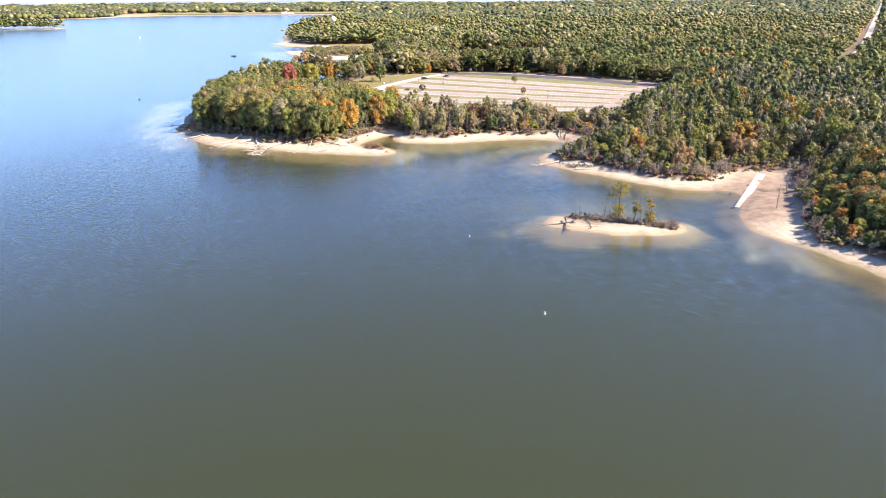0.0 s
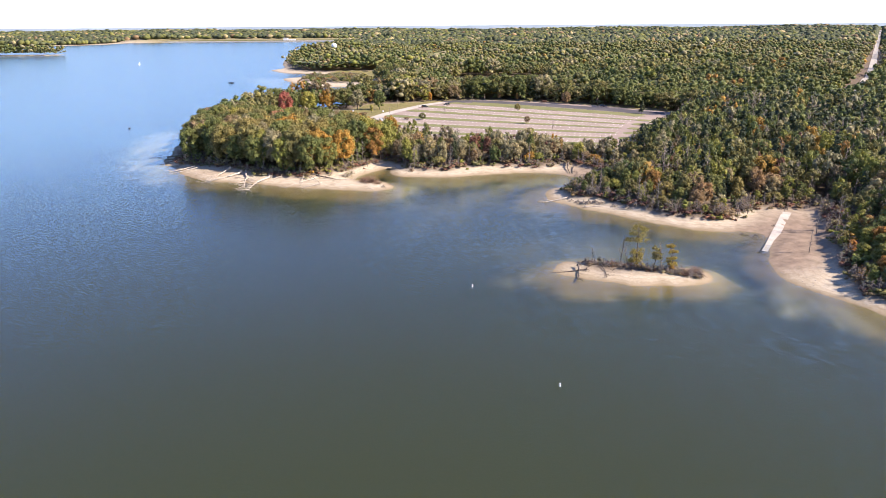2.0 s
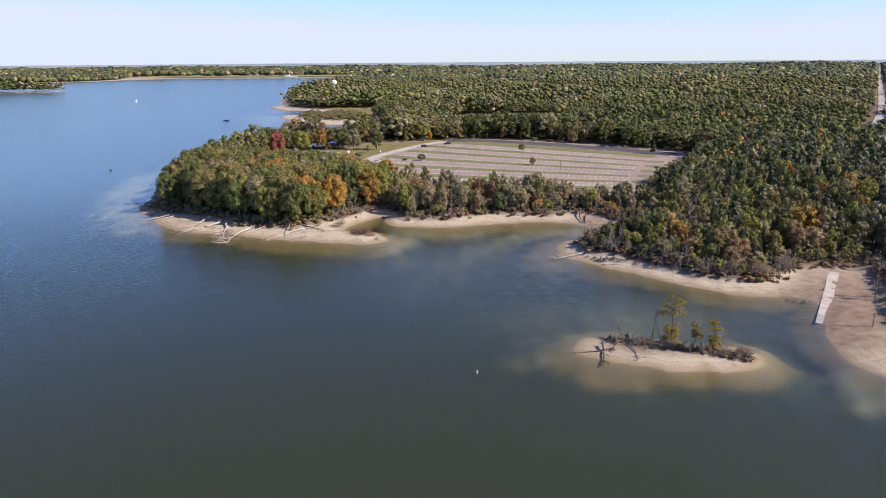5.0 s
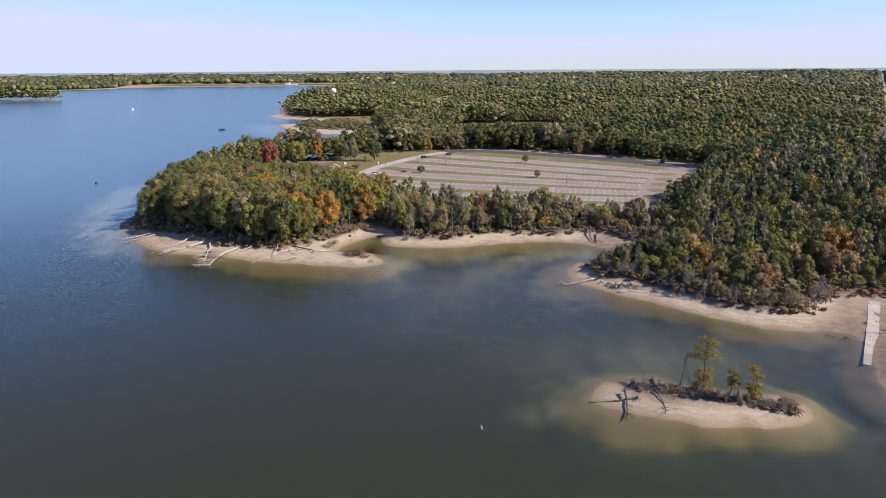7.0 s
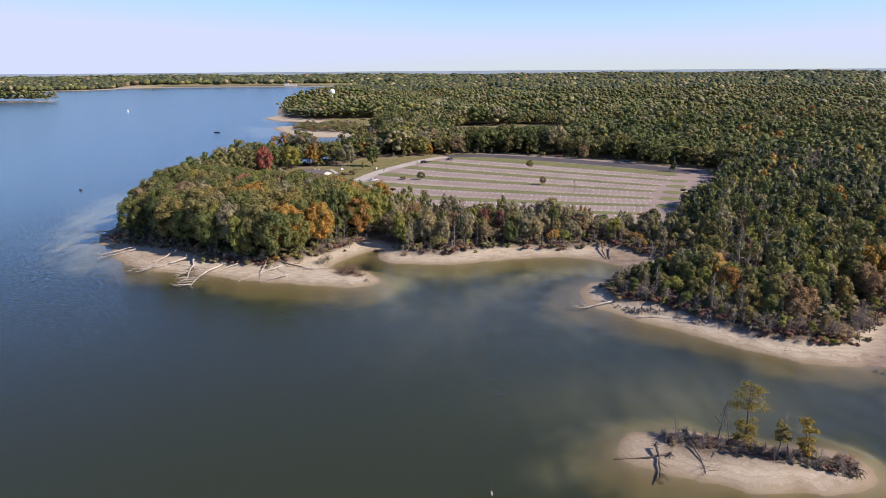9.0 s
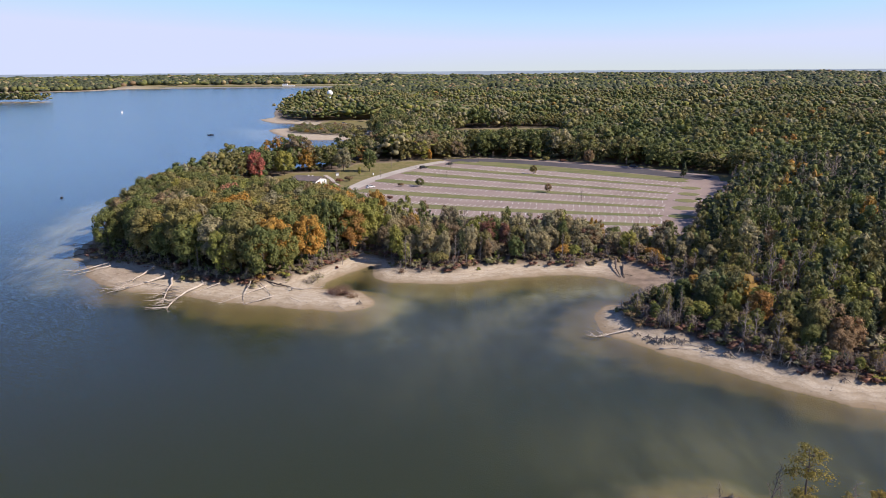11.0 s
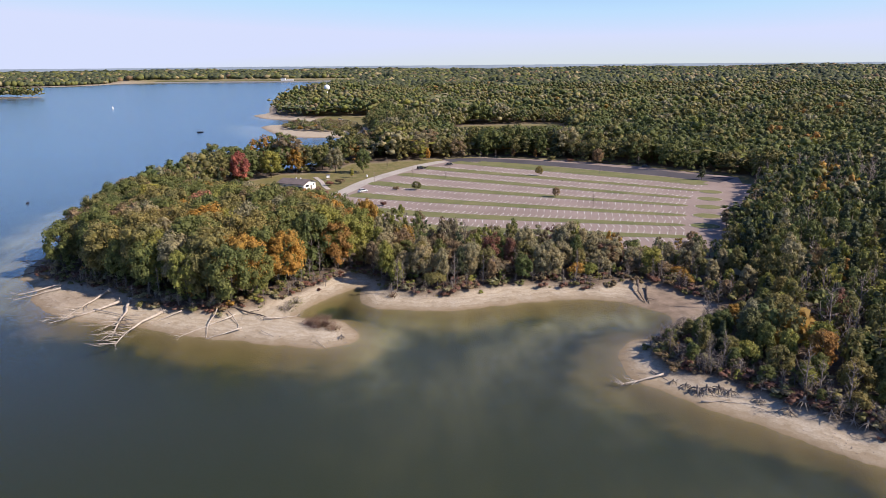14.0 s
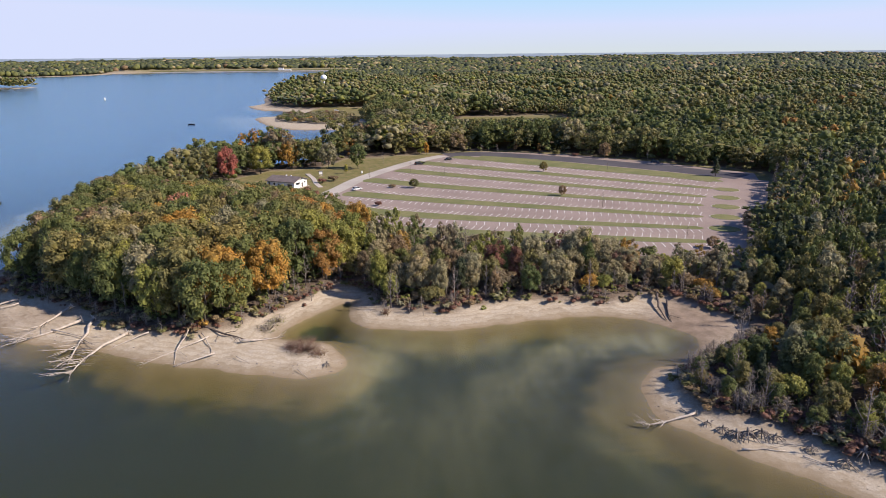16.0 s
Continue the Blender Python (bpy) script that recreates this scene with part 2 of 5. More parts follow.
def water_material():
    """Clear water with wind ripples: what is under it shows through, the sky lies on it."""
    m, n, l, p = material("lake_water")
    n.remove(p)
    geo = n.new("ShaderNodeNewGeometry")
    pos = geo.outputs["Position"]

    def crests(length, width, turn, seed):
        mp = n.new("ShaderNodeMapping")
        mp.vector_type = "TEXTURE"
        mp.inputs["Rotation"].default_value = (0, 0, radians(turn))
        mp.inputs["Scale"].default_value = (length, width, 1)
        mp.inputs["Location"].default_value = (seed * 31.7, seed * 17.3, 0)
        l.new(pos, mp.inputs[0])
        tex = noise_node(n, l, 1.0, 1.0, 0.5, mp.outputs[0])
        return maths(n, l, "SUBTRACT", tex.outputs[0], 0.5)

    gust = noise_node(n, l, 0.011, 3, 0.6, pos, ((1.0, 2.4, 1.0), 0.25))
    calm = ramp_node(n, l, gust.outputs[0], [(0.36, (0.75, 0.75, 0.75)), (0.6, (1, 1, 1))])
    swell = crests(3.8, 0.46, -40, 1)
    chop = crests(1.6, 0.27, -46, 2)
    side = crests(1.3, 0.6, -12, 3)
    across = maths(n, l, "ADD", maths(n, l, "MULTIPLY", swell, 0.52), maths(n, l, "MULTIPLY", chop, 0.36))
    across = maths(n, l, "MINIMUM", maths(n, l, "MULTIPLY", across, calm.outputs[0]), 0.10)
    along = maths(n, l, "MULTIPLY", maths(n, l, "ADD", maths(n, l, "MULTIPLY", side, 0.28), maths(n, l, "MULTIPLY", chop, -0.2)), calm.outputs[0])
    tilt = n.new("ShaderNodeCombineXYZ")
    l.new(maths(n, l, "ADD", maths(n, l, "MULTIPLY", across, 0.60), maths(n, l, "MULTIPLY", along, 0.80)), tilt.inputs[0])
    l.new(maths(n, l, "ADD", maths(n, l, "MULTIPLY", across, 0.80), maths(n, l, "MULTIPLY", along, -0.60)), tilt.inputs[1])
    tilt.inputs[2].default_value = 1.0
    b = n.new("ShaderNodeVectorMath")
    b.operation = "NORMALIZE"
    l.new(tilt.outputs[0], b.inputs[0])
    f = n.new("ShaderNodeFresnel")
    f.inputs["IOR"].default_value = 1.333
    l.new(b.outputs[0], f.inputs["Normal"])
    g = n.new("ShaderNodeBsdfGlossy")
    g.inputs["Roughness"].default_value = 0.16
    g.inputs["Color"].default_value = (0.74, 0.87, 1.0, 1)
    l.new(b.outputs[0], g.inputs["Normal"])
    t = n.new("ShaderNodeBsdfTransparent")
    t.inputs[0].default_value = (0.86, 0.90, 0.84, 1)
    ms = n.new("ShaderNodeMixShader")
    l.new(maths(n, l, "MINIMUM", maths(n, l, "MULTIPLY", maths(n, l, "POWER", f.outputs[0], 1.33), 1.72), 0.62), ms.inputs[0]), l.new(t.outputs[0], ms.inputs[1]), l.new(g.outputs[0], ms.inputs[2])
    l.new(ms.outputs[0], n["Material Output"].inputs[0])
    return m


# ---- mesh helpers ----
def mesh_np(name, v, f, mats, idx=None, smooth=False):
    """A mesh of triangles from arrays."""
    v, f = np.asarray(v, np.float32), np.asarray(f, np.int32)
    me = bpy.data.meshes.new(name)
    me.vertices.add(len(v))
    me.vertices.foreach_set("co", v.ravel())
    me.loops.add(f.size)
    me.loops.foreach_set("vertex_index", f.ravel())
    me.polygons.add(len(f))
    me.polygons.foreach_set("loop_start", np.arange(0, f.size, f.shape[1], dtype=np.int32))
    me.polygons.foreach_set("loop_total", np.full(len(f), f.shape[1], np.int32))
    if idx is not None:
        me.polygons.foreach_set("material_index", np.asarray(idx, np.int32))
    me.polygons.foreach_set("use_smooth", np.full(len(f), smooth))
    for m in mats:
        me.materials.append(m)
    me.update(calc_edges=True)
    return me


def thing(name, m, label, category, group="", kind=""):
    ob = new(name)
    ob.matrix_world = m
    ob.empty_display_size = 0.5
    return tagged(ob, label, category, group, kind)


def part(name, bm, mat, parent, label=""):
    """Links a bmesh, or a ready mesh, as one part."""
    if isinstance(bm, bmesh.types.BMesh):
        me = bpy.data.meshes.new(name)
        bm.to_mesh(me)
        bm.free()
        me.materials.append(mat)
    else:
        me = bm
    ob = new(name, me)
    ob.parent = parent
    return tagged(ob, label)


def box(size, at=(0, 0, 0), bevel=0.0, rz=0.0, bm=None):
    bm = bm or bmesh.new()
    r = bmesh.ops.create_cube(bm, size=1, matrix=pose(*at, 0, 0, rz) @ Matrix.Diagonal((*size, 1)))
    if bevel:
        es = list({e for v in r["verts"] for e in v.link_edges})
        bmesh.ops.bevel(bm, geom=es, offset=bevel, segments=2, profile=0.5, affect="EDGES")
    return bm


def cyl(r1, r2, h, at=(0, 0, 0), seg=16, rot=(0, 0, 0), bm=None):
    bm = bm or bmesh.new()
    bmesh.ops.create_cone(bm, cap_ends=True, segments=seg, radius1=r1, radius2=r2, depth=h, matrix=pose(*at, *rot) @ Matrix.Translation((0, 0, h / 2)))
    return bm


def tube(points, radii, seg=6):
    """Vertices and triangles of a bent, tapering round stick, closed at both ends."""
    pts, n = np.asarray(points, float), len(points)
    v, f = [], []
    for i in range(n):
        d = pts[min(i + 1, n - 1)] - pts[max(i - 1, 0)]
        d /= np.linalg.norm(d) + 1e-9
        a = np.cross(d, (0.13, 0.31, 0.94) if abs(d[2]) < 0.9 else (1, 0.2, 0))
        a /= np.linalg.norm(a)
        b = np.cross(d, a)
        for k in range(seg):
            w = 2 * math.pi * k / seg
            v.append(pts[i] + radii[i] * (a * math.cos(w) + b * math.sin(w)))
    for i in range(n - 1):
        for k in range(seg):
            p, q = i * seg + k, i * seg + (k + 1) % seg
            f += [(p, q, q + seg), (p, q + seg, p + seg)]
    v += [pts[0], pts[-1]]
    for k in range(seg):
        f += [(len(v) - 2, (k + 1) % seg, k), (len(v) - 1, (n - 1) * seg + k, (n - 1) * seg + (k + 1) % seg)]
    return np.array(v), np.array(f)


def joined(pieces):
    v, f, k = [], [], 0
    for a, b in pieces:
        v.append(a), f.append(b + k)
        k += len(a)
    return np.concatenate(v), np.concatenate(f)


def tri_part(name, pieces, mat, parent, label="", smooth=True):
    v, f = joined(pieces)
    return part(name, mesh_np(name, v, f, [mat], smooth=smooth), None, parent, label)


# ---- plan of the shore ----
def spline(points, step=2.0):
    """A smooth line through the points."""
    p = np.asarray(points, float)
    out = []
    for i in range(len(p) - 1):
        a, b, c, d = p[max(i - 1, 0)], p[i], p[i + 1], p[min(i + 2, len(p) - 1)]
        k = max(1, int(min(np.linalg.norm(c - b) / step, 30)))
        for u in np.arange(k) / k:
            out.append(0.5 * (2 * b + (c - a) * u + (2 * a - 5 * b + 4 * c - d) * u * u + (3 * b - a - 3 * c + d) * u ** 3))
    return np.array(out + [p[-1]])


EAST_SHORE = [(400, -520), (190, -150), (122, 40), (107, 115), (100.5, 146), (96, 157), (92, 164.5), (88.5, 169.5), (86.3, 174), (85.5, 180), (87, 188), (90, 196), (95, 206), (98, 213.5), (96.5, 218),
              (90, 219.5), (83.5, 219.5), (78, 222), (73, 225.5), (67.6, 230), (62, 235.5), (56, 242.5)]
COVE_SHORE = [(50, 248), (44, 255.3), (41, 259.5), (39.6, 265), (41, 273), (44.5, 278.5), (50.5, 281.6), (55.4, 285.5), (58.4, 290), (59, 294.8), (56.7, 300), (51.5, 304.7), (43, 308.2), (32, 308),
              (20.8, 305.4), (11, 302.3), (2.4, 301), (-8, 301.6), (-14, 302.8), (-18.5, 305.4), (-21, 310.5), (-20.5, 320)]
SPIT_SHORE = [(-23.5, 320), (-25.5, 316), (-29.5, 310.5), (-34.5, 302), (-34.5, 297.2), (-30, 296), (-25, 294.8), (-20.5, 291), (-18.6, 285.5), (-18.5, 281), (-21.5, 277.8), (-28, 277.8), (-36, 279.2), (-42, 281), (-54, 284),
              (-62, 286.3), (-70, 290), (-79, 292.8), (-89, 295.3), (-100, 302), (-110, 311), (-115, 322), (-125, 333), (-129, 342)]
WEST_SHORE = [(-131, 357), (-137, 380), (-140, 405), (-142, 430), (-143, 455), (-140, 480), (-134, 505), (-123, 528), (-106, 543), (-88, 555), (-76, 575), (-71, 600), (-66, 640), (-60, 668), (-54, 690), (-62, 715), (-84, 731), (-112, 735), (-132, 747), (-154, 781), (-177, 836), (-181, 852), (-172, 866), (-156, 878),
              (-150, 900), (-156, 920), (-172, 930), (-200, 948), (-229, 1003), (-226, 1022), (-222, 1060), (-246, 1160), (-275, 1350), (-290, 1700), (-275, 2100), (-240, 2480)]
DAM_SHORE = [(-180, 2690), (-400, 2660), (-930, 2640), (-1080, 2560), (-1090, 2330), (-1230, 2210), (-1500, 2230), (-1900, 2000), (-3000, 1900), (-4700, 1500)]
ISLET = [(31, 190.5), (34, 192.6), (38, 193.4), (43, 193.3), (48, 192), (53, 189.6), (58, 188), (63, 187), (67.4, 186), (69.2, 183), (68.6, 179.6), (65.6, 176), (61, 174.2), (52, 174.2), (47, 175), (42.8, 176.5), (36.7, 179.7), (32, 182), (29.8, 185.5)]
FAR_ISLE = [(-790, 1556), (-812, 1600), (-860, 1612), (-930, 1600), (-1040, 1640), (-1130, 1600), (-1060, 1545), (-920, 1532), (-855, 1526), (-812, 1536)]
WOOD_EDGE_E = [(420, -520), (205, -150), (134, 40), (117, 115), (104.5, 155), (97.5, 163), (98.5, 170), (104, 186), (113, 207), (125, 235), (119, 241), (111, 242), (105, 243.5), (98, 237), (89, 231), (76, 233.5), (66, 245.5),
               (58, 254.5), (51.5, 258.5), (47.8, 262.8), (47.2, 268.5), (51.5, 276.5), (62, 283.5), (69.5, 289.5)]
WOOD_EDGE_C = [(73, 299.5), (69.5, 309.5), (61, 317.5), (52, 319.5), (44.7, 316), (33.6, 317.6), (22, 318), (11.8, 314.3), (2.5, 310.3), (-6.4, 311), (-12, 315.5), (-17, 326), (-25, 334), (-31, 325), (-37.4, 314.5), (-43.9, 306.6), (-47, 301.5)]
WOOD_EDGE_W = [(-52, 299.3), (-59.4, 298), (-65.6, 300.4), (-76.4, 307), (-91, 317.3), (-105, 325), (-117, 332), (-121, 342), (-123, 358), (-128, 380), (-132, 405), (-135, 430), (-136, 455), (-133, 480), (-127, 503), (-117, 523), (-101, 536), (-84, 546), (-70, 565), (-63, 600), (-58, 640), (-50, 668),
               (-40, 690), (-44, 712), (-60, 745), (-62, 800), (-50, 940), (-88, 952), (-130, 938), (-172, 962), (-198, 990), (-215, 1062), (-238, 1160), (-266, 1350), (-280, 1700), (-265, 2100), (-230, 2480)]
BACK = [(-4700, 4950), (4700, 4950), (4700, -520)]
LAND = np.concatenate([spline(EAST_SHORE + COVE_SHORE), spline(SPIT_SHORE + WEST_SHORE), np.array(DAM_SHORE + BACK, float)])
WOODS = np.concatenate([spline(WOOD_EDGE_E + WOOD_EDGE_C + WOOD_EDGE_W, 3.0), np.array([(-170, 2720), (-400, 2700), (-930, 2680), (-1110, 2590), (-1120, 2350), (-1240, 2230), (-1500, 2250), (-1900, 2020), (-3000, 1930), (-4700, 1530)] + BACK, float)])
ISLET_LINE = spline(ISLET + ISLET[:1], 1.5)[:-1]
FAR_LINE = spline(FAR_ISLE + FAR_ISLE[:1], 30)[:-1]
LOT = np.array([(97, 352), (70, 349), (0, 372), (-38, 420), (-47, 436), (-44, 455), (-40, 480), (-24, 520), (6, 572), (30, 580), (78, 564), (120, 532), (158, 492), (151, 470), (143, 446), (125, 411), (104, 384)], float)
LAWN = np.array([(-104, 470), (-80, 459), (-62, 452), (-44, 440), (-36, 470), (-18, 516), (8, 575), (-8, 572), (-30, 562), (-52, 556), (-62, 522), (-88, 514), (-100, 490)], float)
FAR_LAWN = np.array([(14, 738), (118, 738), (118, 826), (26, 822)], float)
POINT_LAWN = np.array([(-138, 926), (-130, 874), (-96, 868), (-60, 800), (-40, 800), (-50, 950), (-100, 962), (-130, 948)], float)
POINT_SCRUB = np.array([(-147, 806), (-128, 788), (-107, 776), (-84, 770), (-70, 775), (-74, 810), (-92, 862), (-120, 868), (-150, 864), (-155, 835)], float)
CAMP = np.array([(205, 375), (222, 375), (232, 425), (215, 425)], float)


def signed(px, py, line, chunk=4000):
    """Distance to a closed line, above zero inside it."""
    a, b = line, np.roll(line, -1, axis=0)
    d = b - a
    ll = (d ** 2).sum(1) + 1e-12
    out = np.empty(len(px))
    for s in range(0, len(px), chunk):
        x, y = px[s:s + chunk, None], py[s:s + chunk, None]
        u = np.clip(((x - a[:, 0]) * d[:, 0] + (y - a[:, 1]) * d[:, 1]) / ll, 0, 1)
        dist = np.sqrt(((x - a[:, 0] - u * d[:, 0]) ** 2 + (y - a[:, 1] - u * d[:, 1]) ** 2).min(1))
        cross = (a[:, 1] > y) != (b[:, 1] > y)
        with np.errstate(divide="ignore", invalid="ignore"):
            cut = x < d[:, 0] * (y - a[:, 1]) / d[:, 1] + a[:, 0]
        inside = (cross & cut).sum(1) % 2 == 1
        out[s:s + chunk] = np.where(inside, dist, -dist)
    return out


def step01(x, a, b):
    u = np.clip((x - a) / (b - a), 0, 1)
    return u * u * (3 - 2 * u)


WAVES = {}


def wander(x, y, size, seed):
    """Smooth random relief, about -1 to 1, from a few crossing waves."""
    if (size, seed) not in WAVES:
        r = np.random.RandomState(seed)
        q = np.array([(r.uniform(0, 2 * math.pi), r.uniform(0, 6.28), r.uniform(0.6, 1.7) * 2 * math.pi / size) for _ in range(7)])
        WAVES[size, seed] = np.cos(q[:, 0]) * q[:, 2], np.sin(q[:, 0]) * q[:, 2], q[:, 1]
    kx, ky, ph = WAVES[size, seed]
    return np.sin(np.multiply.outer(x, kx) + np.multiply.outer(y, ky) + ph).sum(-1) / 3.2


def heights(x, y):
    """Ground height at plan points, with the distances to the shore and the wood's edge."""
    land = np.maximum(np.maximum(signed(x, y, LAND), signed(x, y, ISLET_LINE)), signed(x, y, FAR_LINE))
    wood = signed(x, y, WOODS)
    land = land + 0.5 * wander(x, y, 9, 4) * (np.abs(land) < 12)
    beach = 1.0 * (1 - np.exp(-np.maximum(land, 0) / 5.0))
    bank = 1.3 * step01(wood + 1.2 * wander(x, y, 12, 5), -3.5, 2.0)
    rough = 0.10 * wander(x, y, 5, 6) * step01(land, 1.0, 6.0)
    up = beach + bank + rough
    flat = step01(signed(x, y, LOT), -14, -2)
    up = up * (1 - flat) + 2.35 * flat
    r = np.hypot(x, y - 80)
    up = up + (16 + 4 * wander(x, y, 1500, 8)) * step01(r, 2700, 4700)
    up = np.where((y > 2560) & (y < 2720) & (x < -150) & (x > -1100), np.minimum(up, 2.3) + 9 * step01(land, 2, 30), up)
    w = 7.6 * (1 + 0.22 * wander(x, y, 38, 9) + 0.10 * wander(x, y, 11, 10))
    for cx, cy, rad, k in SHOALS:
        w = w * (1 + k * np.exp(-((x - cx) ** 2 + (y - cy) ** 2) / rad ** 2))
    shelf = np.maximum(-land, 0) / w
    down = 3.4 * (1 - np.exp(-(shelf / 1.25) ** 1.25))
    return np.where(land > 0, up, -down), land, wood, shelf


SHOALS = [(-152, 400, 26, 1.6), (-162, 440, 22, 1.4), (-138, 345, 16, 1.0), (-52, 276, 16, 0.45), (-34, 268, 14, 0.45), (-14, 276, 8, 0.3), (-14, 292, 9, 0.5), (20, 297, 12, 0.25), (48, 296, 9, 0.35), (33, 268, 11, 0.45), (32, 252, 12, 0.6), (44, 240, 10, 0.2), (24, 187, 9, 0.25), (50, 169, 16, -0.45), (50, 196, 18, -0.35), (75, 184, 7, -0.25), (-205, 880, 40, 1.2), (-28, 304, 7, -0.8), (82, 165, 16, -0.25), (62, 230, 15, -0.35), (78, 218, 16, -0.35), (86, 176, 12, -0.2), (93, 208, 9, 1.0)]


def axis(dense_a, dense_b, step, lo, hi, grow=1.16):
    mid = list(np.arange(dense_a, dense_b + 0.01, step))
    left, s = [dense_a], step
    while left[-1] > lo:
        s *= grow
        left.append(max(lo, left[-1] - s))
    right, s = [dense_b], step
    while right[-1] < hi:
        s *= grow
        right.append(min(hi, right[-1] + s))
    return np.array(left[:0:-1] + mid + right[1:])


# trails of stirred-up silt: x, y, half width and strength along each
SILT_TRAILS = [
    [(57, 298, 4, 0.7), (50, 296.5, 5, 0.75), (38, 296.5, 5, 0.7), (29, 292.5, 5, 0.56), (23.5, 286.5, 6, 0.46), (16.5, 277, 8, 0.33), (10, 268, 11, 0.22), (3, 256, 14, 0.14), (-2, 238, 16, 0.07)],
    [(-16, 282, 5, 0.45), (-11, 288, 6, 0.5), (-10, 296, 5, 0.45), (4, 293, 5, 0.3), (16, 297, 5, 0.3)],
    [(-15, 275, 4, 0.4), (-11, 267, 5, 0.28), (-14, 258, 6, 0.1)],
    [(40, 276, 5, 0.22), (33, 270, 6, 0.24), (30, 258, 7, 0.2), (36, 246, 7, 0.14)],
    [(23, 187, 6, 0.35), (31, 197, 5, 0.45), (42, 198, 5, 0.48), (50, 196, 4, 0.28)],
    [(67, 203, 2.0, 0.22), (69, 194, 2.2, 0.48), (71, 186, 3, 0.5), (66, 174, 3, 0.25)],
    [(82, 175, 3, 0.5), (82.5, 166, 4.5, 0.7), (88.5, 160, 3.5, 0.55), (97, 149, 3, 0.15)],
    [(-108, 303, 5, 0.3), (-120, 313, 8, 0.8), (-136, 343, 11, 1.1), (-153, 395, 13, 1.15), (-166, 438, 11, 0.9), (-172, 460, 7, 0.3)],
    [(-222, 900, 16, 0.4), (-200, 868, 22, 0.8), (-172, 790, 15, 0.75), (-140, 742, 8, 0.5)],
]


def drifted_silt(x, y):
    """How much pale silt hangs in the water over each plan point."""
    wx, wy = x + 2.2 * wander(x, y, 17, 51) + 0.8 * wander(x, y, 6, 53), y + 2.2 * wander(x, y, 17, 52) + 0.8 * wander(x, y, 6, 54)
    total = 0.13 * np.exp(-(((x - 14) / 32) ** 2 + ((y - 270) / 28) ** 2)) + 0.24 * np.exp(-(((x - 50) / 30) ** 2 + ((y - 210) / 17) ** 2))
    for trail in SILT_TRAILS:
        best = np.zeros(len(x))
        for (ax, ay, aw, aa), (bx, by, bw, ba) in zip(trail, trail[1:]):
            dx, dy = bx - ax, by - ay
            u = np.clip(((wx - ax) * dx + (wy - ay) * dy) / (dx * dx + dy * dy), 0, 1)
            d2 = (wx - ax - u * dx) ** 2 + (wy - ay - u * dy) ** 2
            best = np.maximum(best, (aa + (ba - aa) * u) * np.exp(-d2 / (aw + (bw - aw) * u) ** 2))
        total = np.maximum(total, best) + 0.25 * np.minimum(total, best)
    return total * (1 - 0.75 * np.exp(-(((wx - 41) / 9) ** 2 + ((wy - 287) / 3.6) ** 2)))


def build_ground():
    xs, ys = axis(-165, 135, 1.5, -4700, 4700, 1.07), axis(145, 345, 1.5, -520, 4950, 1.03)
    gx, gy = np.meshgrid(xs, ys)
    x, y = gx.ravel(), gy.ravel()
    z, land, wood, shelf = heights(x, y)
    nx, ny = len(xs), len(ys)
    i = (np.arange(ny - 1)[:, None] * nx + np.arange(nx - 1)).ravel()
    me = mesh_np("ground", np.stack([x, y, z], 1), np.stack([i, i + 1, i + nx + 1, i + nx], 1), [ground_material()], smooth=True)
    turf = np.zeros(len(x))
    for poly, out in ((LAWN, -3), (LOT, -9), (FAR_LAWN, -3), (POINT_LAWN, -3)):
        turf = np.maximum(turf, step01(signed(x, y, poly), out, out + 4))
    turf = np.maximum(turf, step01(y, 2560, 2580) * step01(x, -1100, -1080) * (1 - step01(x, -160, -150)) * (1 - step01(y, 2700, 2720)) * 0.75)
    litter = step01(wood, -3.0, 1.0) * (1 - turf)
    brush = np.exp(-((x - 50) / 14) ** 4 - ((y - 185.5 + 0.10 * (x - 50)) / 3.8) ** 2)
    litter = np.maximum(litter, 0.95 * brush)
    mud = 1.0 * np.exp(-(((x - 104 - 0.38 * (y - 210)) / 17) ** 2 + ((y - 212) / 30) ** 2) ** 2) + 0.85 * np.exp(-((((x - 62) / 10) ** 2 + ((y - 304) / 14) ** 2) ** 2)) + 0.5 * np.exp(-(((x + 96) / 14) ** 2 + ((y - 312) / 8) ** 2))
    silt = drifted_silt(x, y)
    mud = mud + 0.9 * np.exp(-(((x - 95) / 8) ** 2 + ((y - 216) / 6) ** 2)) + 0.6 * np.exp(-(((x - 90) / 6) ** 2 + ((y - 192) / 9) ** 2))
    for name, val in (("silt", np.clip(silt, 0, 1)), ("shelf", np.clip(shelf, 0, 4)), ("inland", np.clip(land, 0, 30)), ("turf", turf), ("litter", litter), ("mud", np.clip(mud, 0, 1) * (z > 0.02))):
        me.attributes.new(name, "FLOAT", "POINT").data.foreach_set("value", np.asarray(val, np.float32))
    tagged(new("ground", me), "pale sandy shore, leaf-strewn woodland floor and mown grass", "ground", kind="structure")
    return xs, ys, z.reshape(ny, nx)


GRID = build_ground()
wm = mesh_np("water", [(-4690, -515, 0), (4690, -515, 0), (4690, 4940, 0), (-4690, 4940, 0)], [(0, 1, 2, 3)], [water_material()])
water = tagged(new("water", wm), "wind-rippled green-brown lake water", "water", kind="structure")
water.visible_shadow = False


